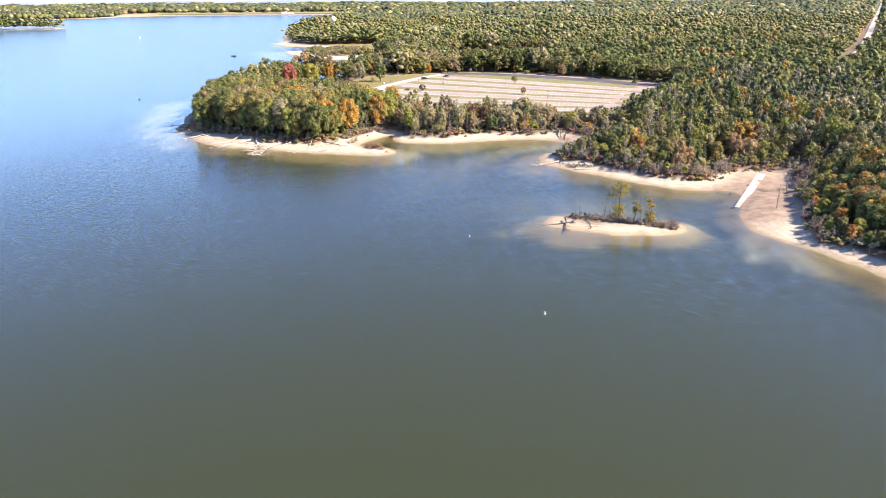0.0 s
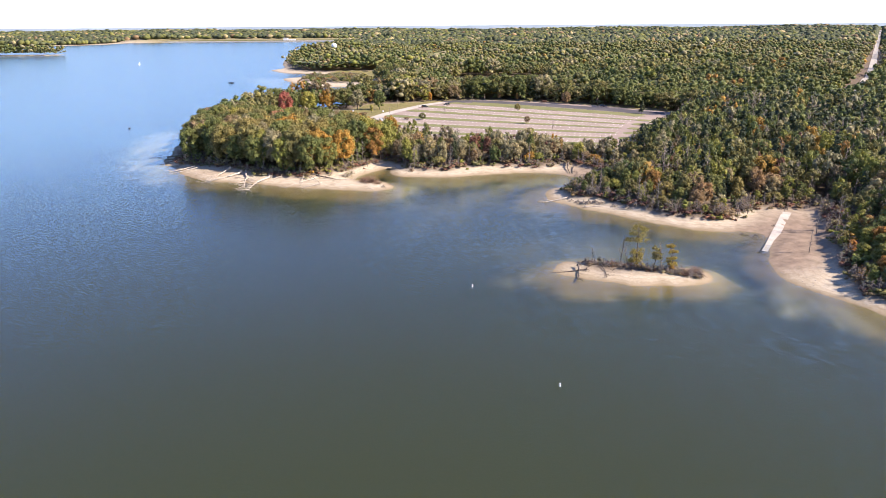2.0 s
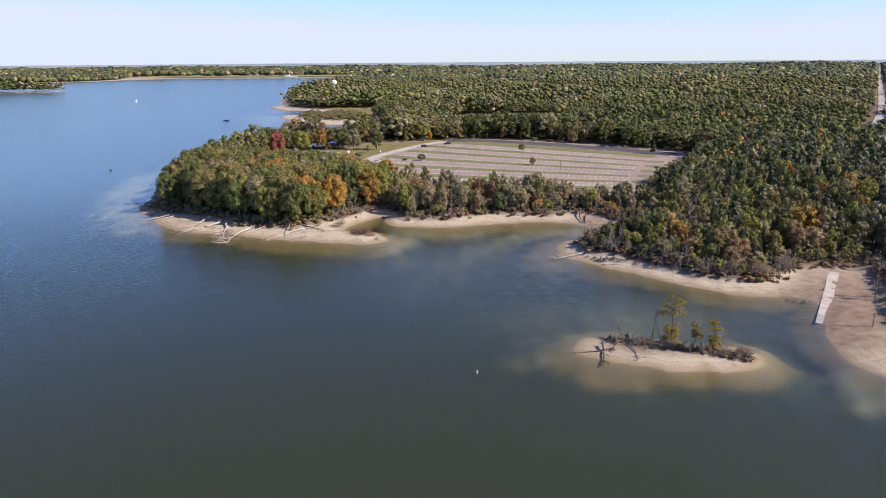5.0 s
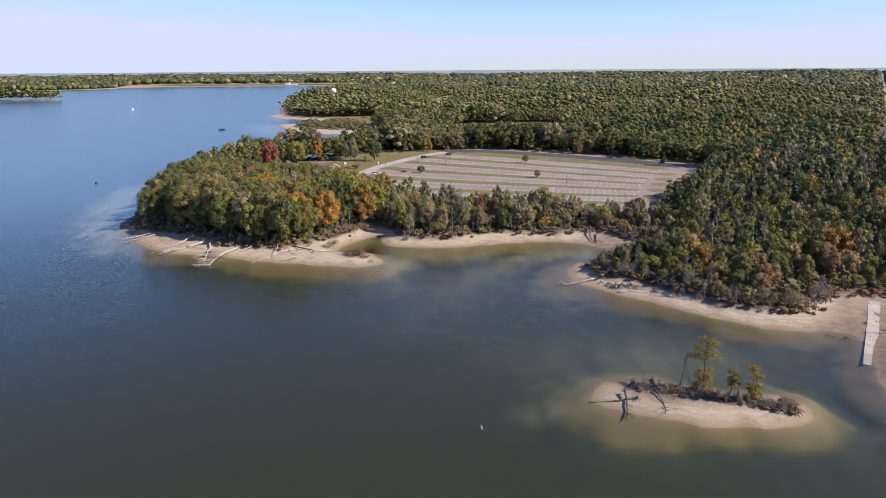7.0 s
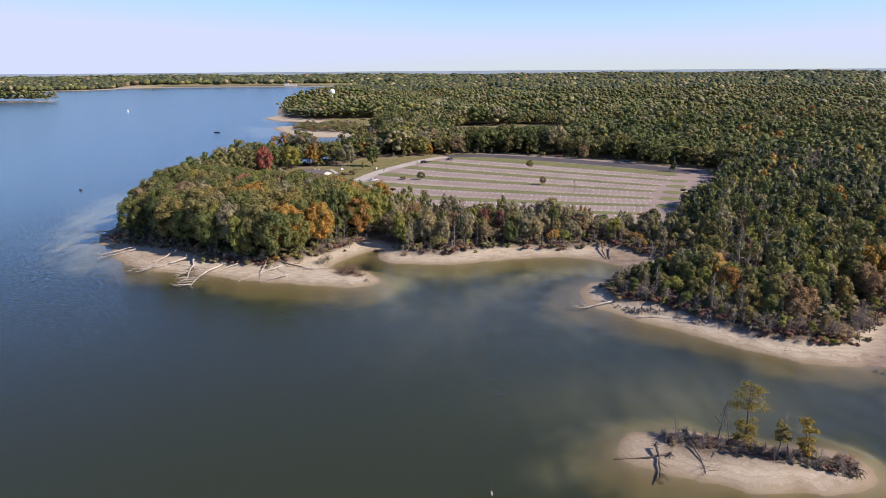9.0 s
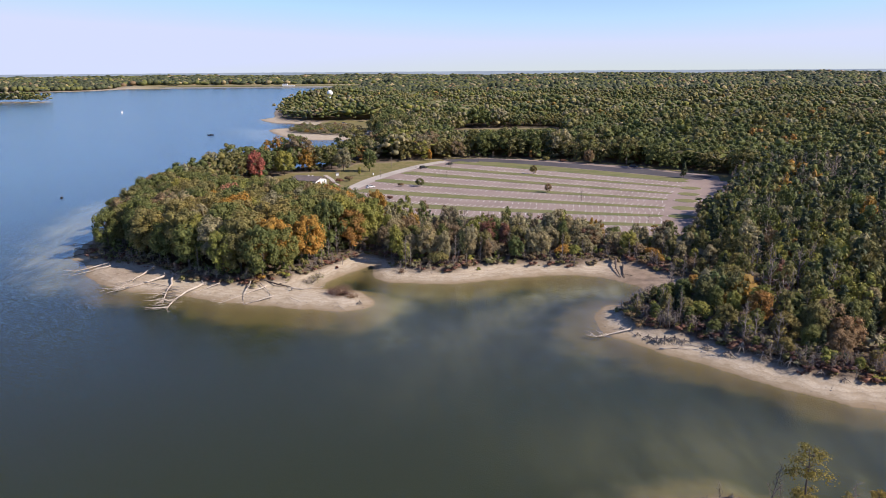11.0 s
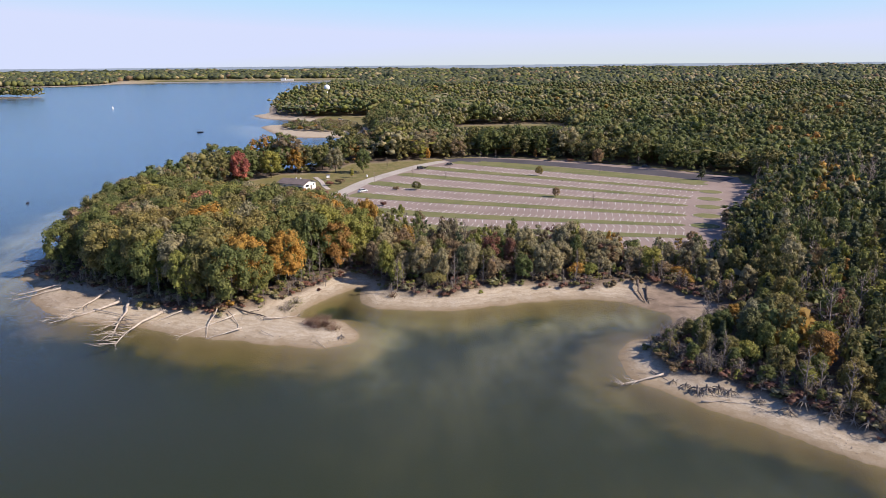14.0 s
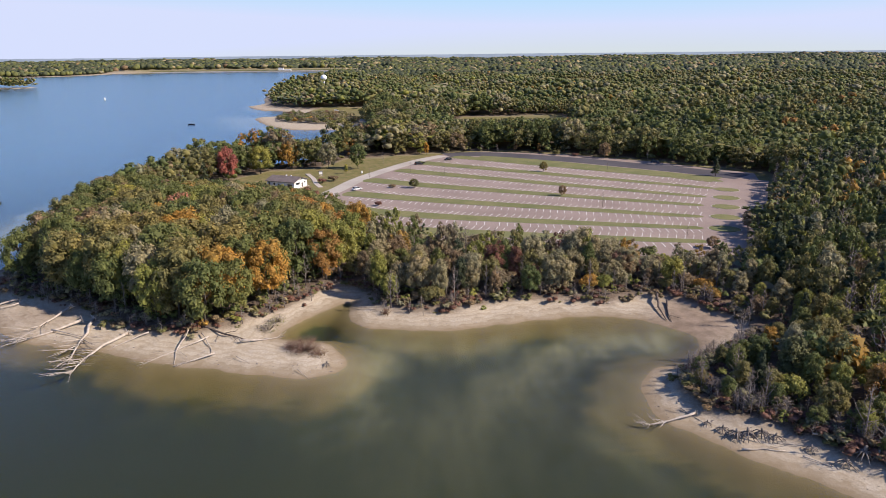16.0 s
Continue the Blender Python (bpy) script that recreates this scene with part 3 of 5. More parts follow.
def ground_z(x, y):
    """Height of the ground sheet at a plan point."""
    xs, ys, zz = GRID
    i, j = min(max(int(np.searchsorted(xs, x)) - 1, 0), len(xs) - 2), min(max(int(np.searchsorted(ys, y)) - 1, 0), len(ys) - 2)
    u, v = (x - xs[i]) / (xs[i + 1] - xs[i]), (y - ys[j]) / (ys[j + 1] - ys[j])
    return float((zz[j, i] * (1 - u) + zz[j, i + 1] * u) * (1 - v) + (zz[j + 1, i] * (1 - u) + zz[j + 1, i + 1] * u) * v)


# ---- trees: shapes ----
ICO_V = np.array([(0, 0, 1)] + [(0.894 * math.cos(k * 1.2566), 0.894 * math.sin(k * 1.2566), 0.447) for k in range(5)] + [(0.894 * math.cos(k * 1.2566 + 0.628), 0.894 * math.sin(k * 1.2566 + 0.628), -0.447) for k in range(5)] + [(0, 0, -1)])
ICO_F = np.array([(0, 1 + k, 1 + (k + 1) % 5) for k in range(5)] + [(1 + k, 6 + k, 1 + (k + 1) % 5) for k in range(5)] + [(1 + (k + 1) % 5, 6 + k, 6 + (k + 1) % 5) for k in range(5)] + [(11, 6 + (k + 1) % 5, 6 + k) for k in range(5)])


def sprays(c, n, size, r, single=False):
    """Small crooked leaf sprays, one or two triangles each, round the points c and turned roughly to n and up."""
    k = len(c)
    n = 0.75 * n + (0, 0, 0.45) + r.normal(0, 0.5 if not single else 0.36, (k, 3))
    n /= np.linalg.norm(n, axis=1)[:, None] + 1e-9
    a = np.cross(n, r.normal(0, 1, (k, 3)))
    a /= np.linalg.norm(a, axis=1)[:, None] + 1e-9
    b = np.cross(n, a)
    s = size * r.uniform(0.6, 1.4, (k, 1))
    w = s * r.uniform(0.5, 0.9, (k, 1))
    if single:
        v = np.stack([c - a * s - b * w * 0.7, c + a * s * r.uniform(0.2, 1.0, (k, 1)) - b * w, c + b * w * 1.3], 1).reshape(-1, 3)
        return v, np.arange(3 * k).reshape(-1, 3)
    v = np.stack([c - a * s, c + b * w + n * s * r.uniform(-0.4, 0.4, (k, 1)), c + a * s, c - b * w + n * s * r.uniform(-0.4, 0.4, (k, 1))], 1).reshape(-1, 3)
    i = np.arange(k)[:, None] * 4
    f = np.concatenate([i + (0, 1, 2), i + (0, 2, 3)], 0)
    return v, f


def ball_points(k, r):
    p = r.normal(0, 1, (k, 3))
    return p / np.linalg.norm(p, axis=1)[:, None]


def crown(kind, r, lobes, per, size, core=0.64, single=False):
    """A crown of height 1 and width about 1 in its own units: kind sets its outline."""
    pieces = []
    for j in range(lobes):
        u = (j + 0.5) / lobes
        w = j * 2.399 + r.uniform(-0.4, 0.4)
        if kind == "broad":
            h = 1 - 1.85 * u
            q = math.sqrt(max(0.0, 1 - h * h)) * 0.34
            c, rad = np.array((q * math.cos(w), q * math.sin(w), 0.54 + 0.34 * h)), r.uniform(0.085, 0.165)
        elif kind == "tall":
            h = 1 - 1.8 * u
            q = math.sqrt(max(0.0, 1 - h * h)) * 0.22
            c, rad = np.array((q * math.cos(w), q * math.sin(w), 0.55 + 0.36 * h)), r.uniform(0.09, 0.15)
        elif kind == "shrub":
            q = 0.36 * math.sqrt(u)
            c, rad = np.array((q * math.cos(w), q * math.sin(w), 0.42 + 0.3 * r.uniform(-0.6, 1) * (1 - u))), r.uniform(0.16, 0.27)
        else:
            q = 0.17 * (1 - u) ** 0.8 * r.uniform(0.5, 1.1)
            c, rad = np.array((q * math.cos(w), q * math.sin(w), 0.14 + 0.80 * u)), 0.045 + 0.10 * (1 - u)
        c = c + r.normal(0, 0.03, 3) * (1 if kind != "cone" else 0.25)
        squash = np.array((1, 1, 0.78 if kind != "cone" else 0.55))
        if core:
            cv, cf = ICO_V, ICO_F
            pieces.append((c + cv * squash * rad * core * r.uniform(0.6, 1.3, (len(cv), 1)), cf))
        if per:
            p = ball_points(per, r)
            p[:, 2] = np.where(p[:, 2] < -0.55, -p[:, 2], p[:, 2])
            pieces.append(sprays(c + p * squash * rad * r.uniform(0.72, 1.15, (per, 1)), p, size, r, single))
    return joined(pieces)


def trunk(r, top, rad, limbs, seg=6):
    """Trunk and limbs of a tree of height 1."""
    bend = r.normal(0, 0.012, (5, 2))
    pts = [(bend[i, 0] * i, bend[i, 1] * i, top * i / 4) for i in range(5)]
    out = [tube(pts, [rad * (1.25 - 0.85 * i / 4) for i in range(5)], seg)]
    for j in range(limbs):
        w, s = j * 2.4 + r.uniform(-0.4, 0.4), r.uniform(0.35, 0.9)
        a = np.array(pts[int(s * 4)])
        e = a + np.array((math.cos(w) * 0.2, math.sin(w) * 0.2, r.uniform(0.12, 0.25))) * r.uniform(0.7, 1.2)
        out.append(tube([a, (a + e) / 2 + (0, 0, -0.015), e], [rad * 0.5, rad * 0.33, rad * 0.12], 4))
    return joined(out)


def bare(r, n=16, rad=0.02, seg=3, spread=0.24):
    """Trunk, boughs and twigs of a leafless tree of height 1."""
    out = [tube([(0, 0, 0), (0.01, 0, 0.35), (0, 0.015, 0.7), (0.01, 0.01, 1.0)], [rad, rad * 0.8, rad * 0.45, rad * 0.08], 5)]
    for j in range(n):
        w, s = j * 2.4 + r.uniform(-0.3, 0.3), 0.22 + 0.7 * j / n
        a = np.array((0.005, 0.005, s))
        d = np.array((math.cos(w), math.sin(w), r.uniform(0.5, 1.3))) * spread * (1.15 - s) * r.uniform(0.8, 1.3)
        out.append(tube([a, a + d * 0.5 + (0, 0, -0.01), a + d], [rad * 0.42, rad * 0.3, rad * 0.08], seg))
        for _ in range(3):
            k = r.uniform(0.35, 0.9)
            g = a + d * k
            out.append(tube([g, g + r.normal(0, 1, 3) * spread * 0.28 + (0, 0, 0.04)], [rad * 0.2, rad * 0.05], 3))
    return joined(out)


RNG = np.random.RandomState(11)
NEAR, MID, FAR, DOT = {}, {}, {}, {}
for kind, lob in (("broad", 36), ("tall", 24), ("shrub", 14), ("cone", 22)):
    NEAR[kind] = [crown(kind, RNG, lob, {"broad": 125, "tall": 165, "shrub": 170, "cone": 105}[kind], 0.0215 if kind != "shrub" else 0.040, 0.60, True) for _ in range(4)]
    MID[kind] = [crown(kind, RNG, {"broad": 15, "tall": 10, "shrub": 6, "cone": 10}[kind], 58, 0.036 if kind != "shrub" else 0.07, 0.56, True) for _ in range(6)]
    FAR[kind] = [crown(kind, RNG, {"broad": 9, "tall": 6, "shrub": 3, "cone": 6}[kind], 16, 0.052 if kind != "shrub" else 0.09, 0.86, True) for _ in range(6)]
    DOT[kind] = [crown(kind, RNG, 4, 5, 0.070, 0.98, True) for _ in range(6)]
NEAR_TRUNK = {k: [trunk(RNG, 0.8, 0.016, 9) for _ in range(3)] for k in NEAR}
BARE = [bare(RNG) for _ in range(4)]
STICK = tube([(0, 0, 0), (0, 0, 0.7)], [0.016, 0.006], 3)


class Pile:
    """Many plants that nobody could count, gathered into one mesh."""

    def __init__(self):
        self.v, self.f, self.m, self.k = [], [], [], 0

    def add(self, tpl, x, y, z, w, h, turn, slot):
        v, f = tpl
        c, s = math.cos(turn), math.sin(turn)
        self.v.append(np.stack([x + w * (v[:, 0] * c - v[:, 1] * s), y + w * (v[:, 0] * s + v[:, 1] * c), z + h * v[:, 2]], 1))
        self.f.append(f + self.k)
        self.m.append(np.full(len(f), slot))
        self.k += len(v)

    def done(self, name, label, category):
        me = mesh_np(name, np.concatenate(self.v), np.concatenate(self.f), LEAVES + [BARK, TWIG], np.concatenate(self.m), smooth=True)
        return tagged(new(name, me), label, category, kind="stuff")


BARK_SLOT, TWIG_SLOT = len(LEAVES), len(LEAVES) + 1
TREE_CACHE = {}
TREE_WORDS = dict(green="green-leaved", olive="olive-green", lime="yellow-green", gold="golden-yellow", orange="orange autumn", red="bright red autumn", brown="brown-leaved autumn",
                  sage="grey-green", pine="dark evergreen", russet="dull russet autumn", salmon="salmon-red autumn")
KIND_WORDS = dict(broad="broad-crowned oak", tall="slender young tree", shrub="low shrub", cone="pointed conifer")


def plant(kind, tone, x, y, h, w, z=None, where="in the lakeside wood", group="trees of the lakeside wood"):
    """One tree with its trunk and its crown; alike ones share their meshes."""
    variant = RNG.randint(4)
    key = (kind, tone, variant, where)
    z = ground_z(x, y) if z is None else z
    m = pose(x, y, z - 0.15, 0, 0, RNG.uniform(0, 360)) @ Matrix.Diagonal((w, w, h, 1))
    if key in TREE_CACHE:
        first = TREE_CACHE[key]
        return copy_thing(first, m @ Matrix.Diagonal((*[1 / k for k in first.scale], 1)))
    name = "shrub" if kind == "shrub" else "tree"
    ob = thing(name, Matrix(), f"{TREE_WORDS[tone]} {KIND_WORDS[kind]} {where}", name, group)
    ob.matrix_world = m
    tv, tf = NEAR_TRUNK[kind][variant % 3]
    if kind == "shrub":
        tv = tv * (1, 1, 0.7)
    part("trunk", mesh_np("trunk", tv, tf, [BARK], smooth=True), None, ob)
    cv, cf = NEAR[kind][variant]
    part("crown", mesh_np("crown", cv, cf, [LEAVES[TONES.index(tone)]]), None, ob)
    TREE_CACHE[key] = ob
    return ob


def bare_tree(x, y, h, w, lean=(0, 0), mat=None, where="at the wood's edge"):
    ob = thing("bare_tree", pose(x, y, ground_z(x, y) - 0.1, lean[0], lean[1], RNG.uniform(0, 360)), f"leafless grey tree {where}", "bare tree", "bare trees")
    v, f = bare(RNG, 14, 0.018 * h / w * 0.8)
    v, k = v * (w, w, h), 22
    stem = (f < k).all(1)
    part("trunk", mesh_np("trunk", v[:k], f[stem], [mat or TWIG], smooth=True), None, ob)
    part("bare_crown", mesh_np("bare_crown", v[k:], f[~stem] - k, [mat or TWIG], smooth=True), None, ob)
    return ob


# ---- trees: where they stand ----
def pick(r, weights):
    names = list(weights)
    p = np.array([weights[k] for k in names], float)
    return names[int(np.searchsorted(np.cumsum(p / p.sum()), r.uniform()))]


def pick_patch(r, weights, x, y):
    """As pick, but neighbours tend to the same tone."""
    names = list(weights)
    p = np.cumsum([weights[k] for k in names])
    u = 0.5 + 0.34 * float(wander(x, y, 90, 41)) + r.normal(0, 0.17)
    u = u - math.floor(u)
    return names[int(np.searchsorted(p / p[-1], u))]


OAKS = dict(green=46, olive=30, lime=7, sage=6, brown=5, orange=2.5, gold=2.0, russet=1.5, salmon=1.2)
TURNED = dict(orange=12, gold=18, olive=30, green=24, lime=12, russet=4)
YOUNG = dict(olive=32, pine=20, green=24, lime=15, brown=3.5, sage=10, russet=2, gold=2.5, orange=1.2)
DARKER = dict(pine=30, green=40, olive=17, lime=7, sage=4, gold=1.2, orange=0.8)
THICKET = dict(sage=36, olive=18, brown=20, lime=13, russet=6, green=7, gold=4, pine=3)
# extra sage in FARWOOD puts the greying of distance haze into the leaf tones
FARWOOD = dict(pine=12, green=36, olive=27, sage=13, lime=9, brown=3, gold=1.2, orange=0.8)
ROADLINE = np.array([(292, 520), (352, 612), (442, 748), (552, 922), (1330, 2190), (2700, 4420)], float)


def road_gap(x, y):
    a, b = ROADLINE[:-1], ROADLINE[1:]
    d = b - a
    u = np.clip(((x[:, None] - a[:, 0]) * d[:, 0] + (y[:, None] - a[:, 1]) * d[:, 1]) / (d ** 2).sum(1), 0, 1)
    return np.sqrt(((x[:, None] - a[:, 0] - u * d[:, 0]) ** 2 + (y[:, None] - a[:, 1] - u * d[:, 1]) ** 2).min(1))


def sites(x0, x1, y0, y1, gap, r):
    xs, ys = np.arange(x0, x1, gap, dtype=float), np.arange(y0, y1, gap * 0.9, dtype=float)
    gx, gy = np.meshgrid(xs, ys)
    gx[1::2] += gap / 2
    x, y = (gx + r.uniform(-0.38, 0.38, gx.shape) * gap).ravel(), (gy + r.uniform(-0.38, 0.38, gy.shape) * gap).ravel()
    keep = (x < 0.72 * (y + 40) + 20) & (x > -0.72 * (y + 40) - 20)
    return x[keep], y[keep]


def in_wood(x, y, setback=1.0):
    ok = signed(x, y, WOODS) > setback
    for poly, gap in ((LOT, 3), (LAWN, 3), (FAR_LAWN, 0), (CAMP, 0)):
        ok &= signed(x, y, poly) < -gap
    wide = np.where(y > 780, 12.0, 11.0)
    return ok & (road_gap(x, y) > wide)


def gap_filler(pile, x0, x1, y0, y1, cell, level, tall, r, weights):
    """An uneven leaf-coloured sheet added under the crowns, so that gaps between them look less dark."""
    xs, ys = np.arange(x0, x1, cell, dtype=float), np.arange(y0, y1, cell, dtype=float)
    gx, gy = np.meshgrid(xs, ys)
    x, y = (gx + r.uniform(-0.4, 0.4, gx.shape) * cell).ravel(), (gy + r.uniform(-0.4, 0.4, gy.shape) * cell).ravel()
    keep = in_wood(x, y, 7.0) & (signed(x, y, LOT) < -9) & (signed(x, y, LAWN) < -9) & (signed(x, y, FAR_LAWN) < -14)
    seen = np.interp(x, [-112, -104, -80, -45, -20, 0, 40, 70, 90, 91], [900, 482, 473, 455, 406, 388, 373, 356, 352, 900])
    top = tall * level * (1 + 0.22 * wander(x, y, 55, 12)) + r.uniform(-0.10, 0.10, len(x)) * tall
    top = np.where(y < seen, np.minimum(top, np.maximum(2.0, 0.13 * (seen - y))), top)
    top = np.where((x > 10) & (x < 112) & (y > 600) & (y < 800), 3.0, top)
    v = np.stack([x, y, heights(x, y)[0] + top], 1)
    nx = len(xs)
    f, slot = [], []
    for j in range(len(ys) - 1):
        for i in range(nx - 1):
            q = (j * nx + i, j * nx + i + 1, (j + 1) * nx + i + 1, (j + 1) * nx + i)
            if keep[q[0]] and keep[q[1]] and keep[q[2]] and keep[q[3]] and r.uniform() < 0.9:
                k = TONES.index(pick_patch(r, weights, x[q[0]], y[q[0]]))
                f += [(q[0], q[1], q[2]), (q[0], q[2], q[3])]
                slot += [k, k]
    pile.v.append(v), pile.f.append(np.array(f) + pile.k), pile.m.append(np.array(slot))
    pile.k += len(v)


def grow_woods():
    r = np.random.RandomState(21)
    near_wood, mid_wood, far_wood, horizon_wood = Pile(), Pile(), Pile(), Pile()
    count = 0
    # tall oaks of the peninsula and the woods behind; young mixed growth round the cove
    xs, ys = [], []
    for area, gap in (((-170, 40, 290, 480), 7.4), ((-20, 250, 140, 470), 5.2)):
        x, y = sites(area[0], area[1], area[2], area[3], gap, r)
        young = (x > -22) & (y < 470)
        m = young if gap < 6 else ~young
        xs.append(x[m]), ys.append(y[m])
    x, y = np.concatenate(xs), np.concatenate(ys)
    ok = in_wood(x, y)
    x, y = x[ok], y[ok]
    z, _, edge, _ = heights(x, y)
    lot_gap = -signed(x, y, LOT)
    for i in np.argsort(edge):
        px, py, pz, e = x[i], y[i], z[i], edge[i]
        if px < -22:
            kind, tone = "broad", pick(r, TURNED if px > -42 and py < 375 else OAKS)
            h = r.uniform(16.5, 21.0) * (0.78 + 0.22 * min(1, e / 9))
            w = h * r.uniform(0.60, 0.84)
        elif py > 296 and px < 75 and py < 372:
            kind, tone = pick(r, dict(tall=3, shrub=4, broad=4)), pick(r, THICKET)
            h = r.uniform(5, 8) if kind == "shrub" else r.uniform(8, 12.5) * (0.7 + 0.3 * min(1, e / 8))
            w = h * {"shrub": 1.0, "tall": 0.62, "broad": 0.72}[kind]
        elif px > 96 and py < 232:
            kind, tone = pick(r, dict(broad=6, tall=3)), pick(r, dict(green=30, olive=26, lime=20, gold=7, orange=6, brown=6))
            h = r.uniform(13, 20)
            w = h * r.uniform(0.55, 0.68)
        else:
            tone = pick(r, DARKER if px > 110 and py > 320 else YOUNG)
            kind = "cone" if tone == "pine" else pick(r, dict(tall=10, broad=2, shrub=1))
            h = r.uniform(10, 16) * (0.55 + 0.45 * min(1, e / 14)) * (1.12 if kind == "cone" else 1)
            h = h * (1.0 + 0.25 * step01(np.array(px), 80, 180))
            w = h * {"cone": 0.85, "tall": 0.60, "broad": 0.66, "shrub": 0.9}[kind]
        seen = float(np.interp(px, [-104, -80, -45, -20, 0, 40, 70, 90], [482, 473, 455, 406, 388, 373, 356, 352]))
        if -112 < px < 92 and py < seen:
            cap = max(4.5, 0.19 * (seen - py) + 2.0)
            w, h = (w, h) if h < cap else (w * (0.35 + 0.65 * cap / h), cap * r.uniform(0.92, 1.06 if px < -25 else 1.5))
        if px <= -104:
            h *= 0.86
        if px > 96 and py < 245:
            h = min(h, 9.0 + 0.8 * e)
            w = min(w, h * 0.8)
        if px > 40 and py < 335:
            h = min(h, 2.6 + 0.56 * e)
            w = min(w, h * 0.9)
        if px > 60:
            h = min(h, 5.5 + 0.7 * lot_gap[i])
        turn = r.uniform(0, 6.28)
        if count < 385 and (e < 15 and py < 345 and px < 118 or px < -22 and py < 430):
            plant(kind, tone, px, py, h, w, pz)
            count += 1
        else:
            pile = near_wood
            if r.uniform() < (0.24 if py > 296 and px < 90 else 0.17) and px > -22:
                pile.add(BARE[r.randint(4)], px, py, pz, h * 0.8, h * 0.95, turn, TWIG_SLOT)
                continue
            tpl = (FAR if py > 430 or px > 160 or (py > 365 and px > -20) else MID)[kind][r.randint(5)]
            pile.add(tpl, px, py, pz, w, h, turn, TONES.index(tone))
            pile.add(STICK, px, py, pz - 0.2, h, h, turn, BARK_SLOT)
    # saplings and bushes that fill the wood's edge down to the ground
    x, y = sites(-170, 130, 140, 460, 3.1, r)
    ok = in_wood(x, y, 0.3)
    x, y = x[ok], y[ok]
    z, _, edge, _ = heights(x, y)
    for i in np.nonzero((edge < 9) & (r.uniform(size=len(x)) < 0.75))[0]:
        h = r.uniform(2.0, 5.5) * min(1.0, 0.5 + edge[i] / 8)
        tone = pick(r, OAKS if x[i] < -22 else THICKET)
        near_wood.add(FAR["shrub" if r.uniform() < 0.6 else "tall"][r.randint(5)], x[i], y[i], z[i] - 0.2, h * 0.95, h, r.uniform(0, 6.28), TONES.index(tone))
    # undergrowth along the edge of the wood
    for line, n, push in ((spline(WOOD_EDGE_E[12:], 2.0), 620, (2.4, 1.6)), (spline(WOOD_EDGE_E[3:13], 2.0), 260, (1.6, 0.6)), (spline(WOOD_EDGE_C, 2.0), 300, (0, 1.2)), (spline(WOOD_EDGE_W[:12], 2.0), 400, (0.3, 0.4))):
        for _ in range(n):
            p = line[r.randint(len(line))] + r.normal(0, 1.5, 2) + push
            hz = float(r.uniform(0.8, 3.0))
            tones = dict(brown=8, russet=7, sage=3, olive=5, lime=1)
            if r.uniform() < 0.42:
                near_wood.add(BARE[r.randint(4)], p[0], p[1], ground_z(p[0], p[1]) - 0.1, hz * 2.2, hz * 1.5, r.uniform(0, 6), TWIG_SLOT)
            else:
                near_wood.add(FAR["shrub"][r.randint(6)], p[0], p[1], ground_z(p[0], p[1]) - 0.35, hz * 1.5, hz, r.uniform(0, 6), TONES.index(pick(r, tones)))
    for _ in range(60):
        p = spline(WOOD_EDGE_E[8:] + WOOD_EDGE_C, 2.0)
        q = p[r.randint(len(p))] + r.normal(0, 3, 2) + (1, 2.5)
        h = r.uniform(5, 11)
        if signed(q[:1], q[1:], WOODS)[0] < 1.5:
            continue
        near_wood.add(BARE[r.randint(4)], q[0], q[1], ground_z(q[0], q[1]) - 0.2, h * 0.8, h, r.uniform(0, 6), TWIG_SLOT)
    gap_filler(near_wood, 80, 250, 310, 470, 3.2, 0.42, 11, r, YOUNG)
    near_wood.done("lakeside_wood", "mixed lakeside wood in early autumn colour", "wood")
    # woods behind the car park
    x, y = sites(-160, 620, 470, 880, 8.8, r)
    x2, y2 = sites(150, 420, 130, 470, 8.0, r)
    m2 = x2 > 250
    x, y = np.concatenate([x, x2[m2]]), np.concatenate([y, y2[m2]])
    ok = in_wood(x, y)
    x, y = x[ok], y[ok]
    z, _, edge, _ = heights(x, y)
    lot_gap = -signed(x, y, LOT)
    for i in range(len(x)):
        tone = pick_patch(r, DARKER if x[i] > 130 and y[i] < 700 else FARWOOD, x[i], y[i])
        kind = "cone" if tone == "pine" else pick(r, dict(broad=4, tall=1))
        h = r.uniform(12.5, 20) * (1 + 0.16 * float(wander(x[i], y[i], 55, 12))) * (0.86 + 0.22 * float(step01(wander(x[i] * 0.6, y[i], 110, 14), -0.1, 0.15)))
        if (10 < x[i] < 112 and y[i] < 780) or (-80 < x[i] < -45 and 600 < y[i] < 735):
            h = min(h, max(4.0, 0.095 * ((782 if x[i] > 0 else 738) - y[i]) + 1.8))
        w = max(h, 10) * (0.8 if kind == "cone" else r.uniform(0.70, 1.10))
        shape = MID if min(lot_gap[i], edge[i]) < 28 else FAR
        if shape is MID and r.uniform() < 0.8:
            q = r.uniform(4, 8)
            mid_wood.add(FAR["shrub"][r.randint(6)], x[i] + r.normal(0, 2), y[i] - 3.5 + r.normal(0, 1.5), z[i] - 0.3, q, q, r.uniform(0, 6), TONES.index(tone))
        mid_wood.add(shape[kind][r.randint(5)], x[i], y[i], z[i], w, h, r.uniform(0, 6.28), TONES.index(tone))
    gap_filler(mid_wood, -160, 640, 470, 880, 5.5, 0.58, 16, r, FARWOOD)
    gap_filler(mid_wood, 250, 420, 130, 470, 5.5, 0.60, 15, r, FARWOOD)
    mid_wood.done("wood_behind_car_park", "dense green and gold wood behind the car park", "wood")
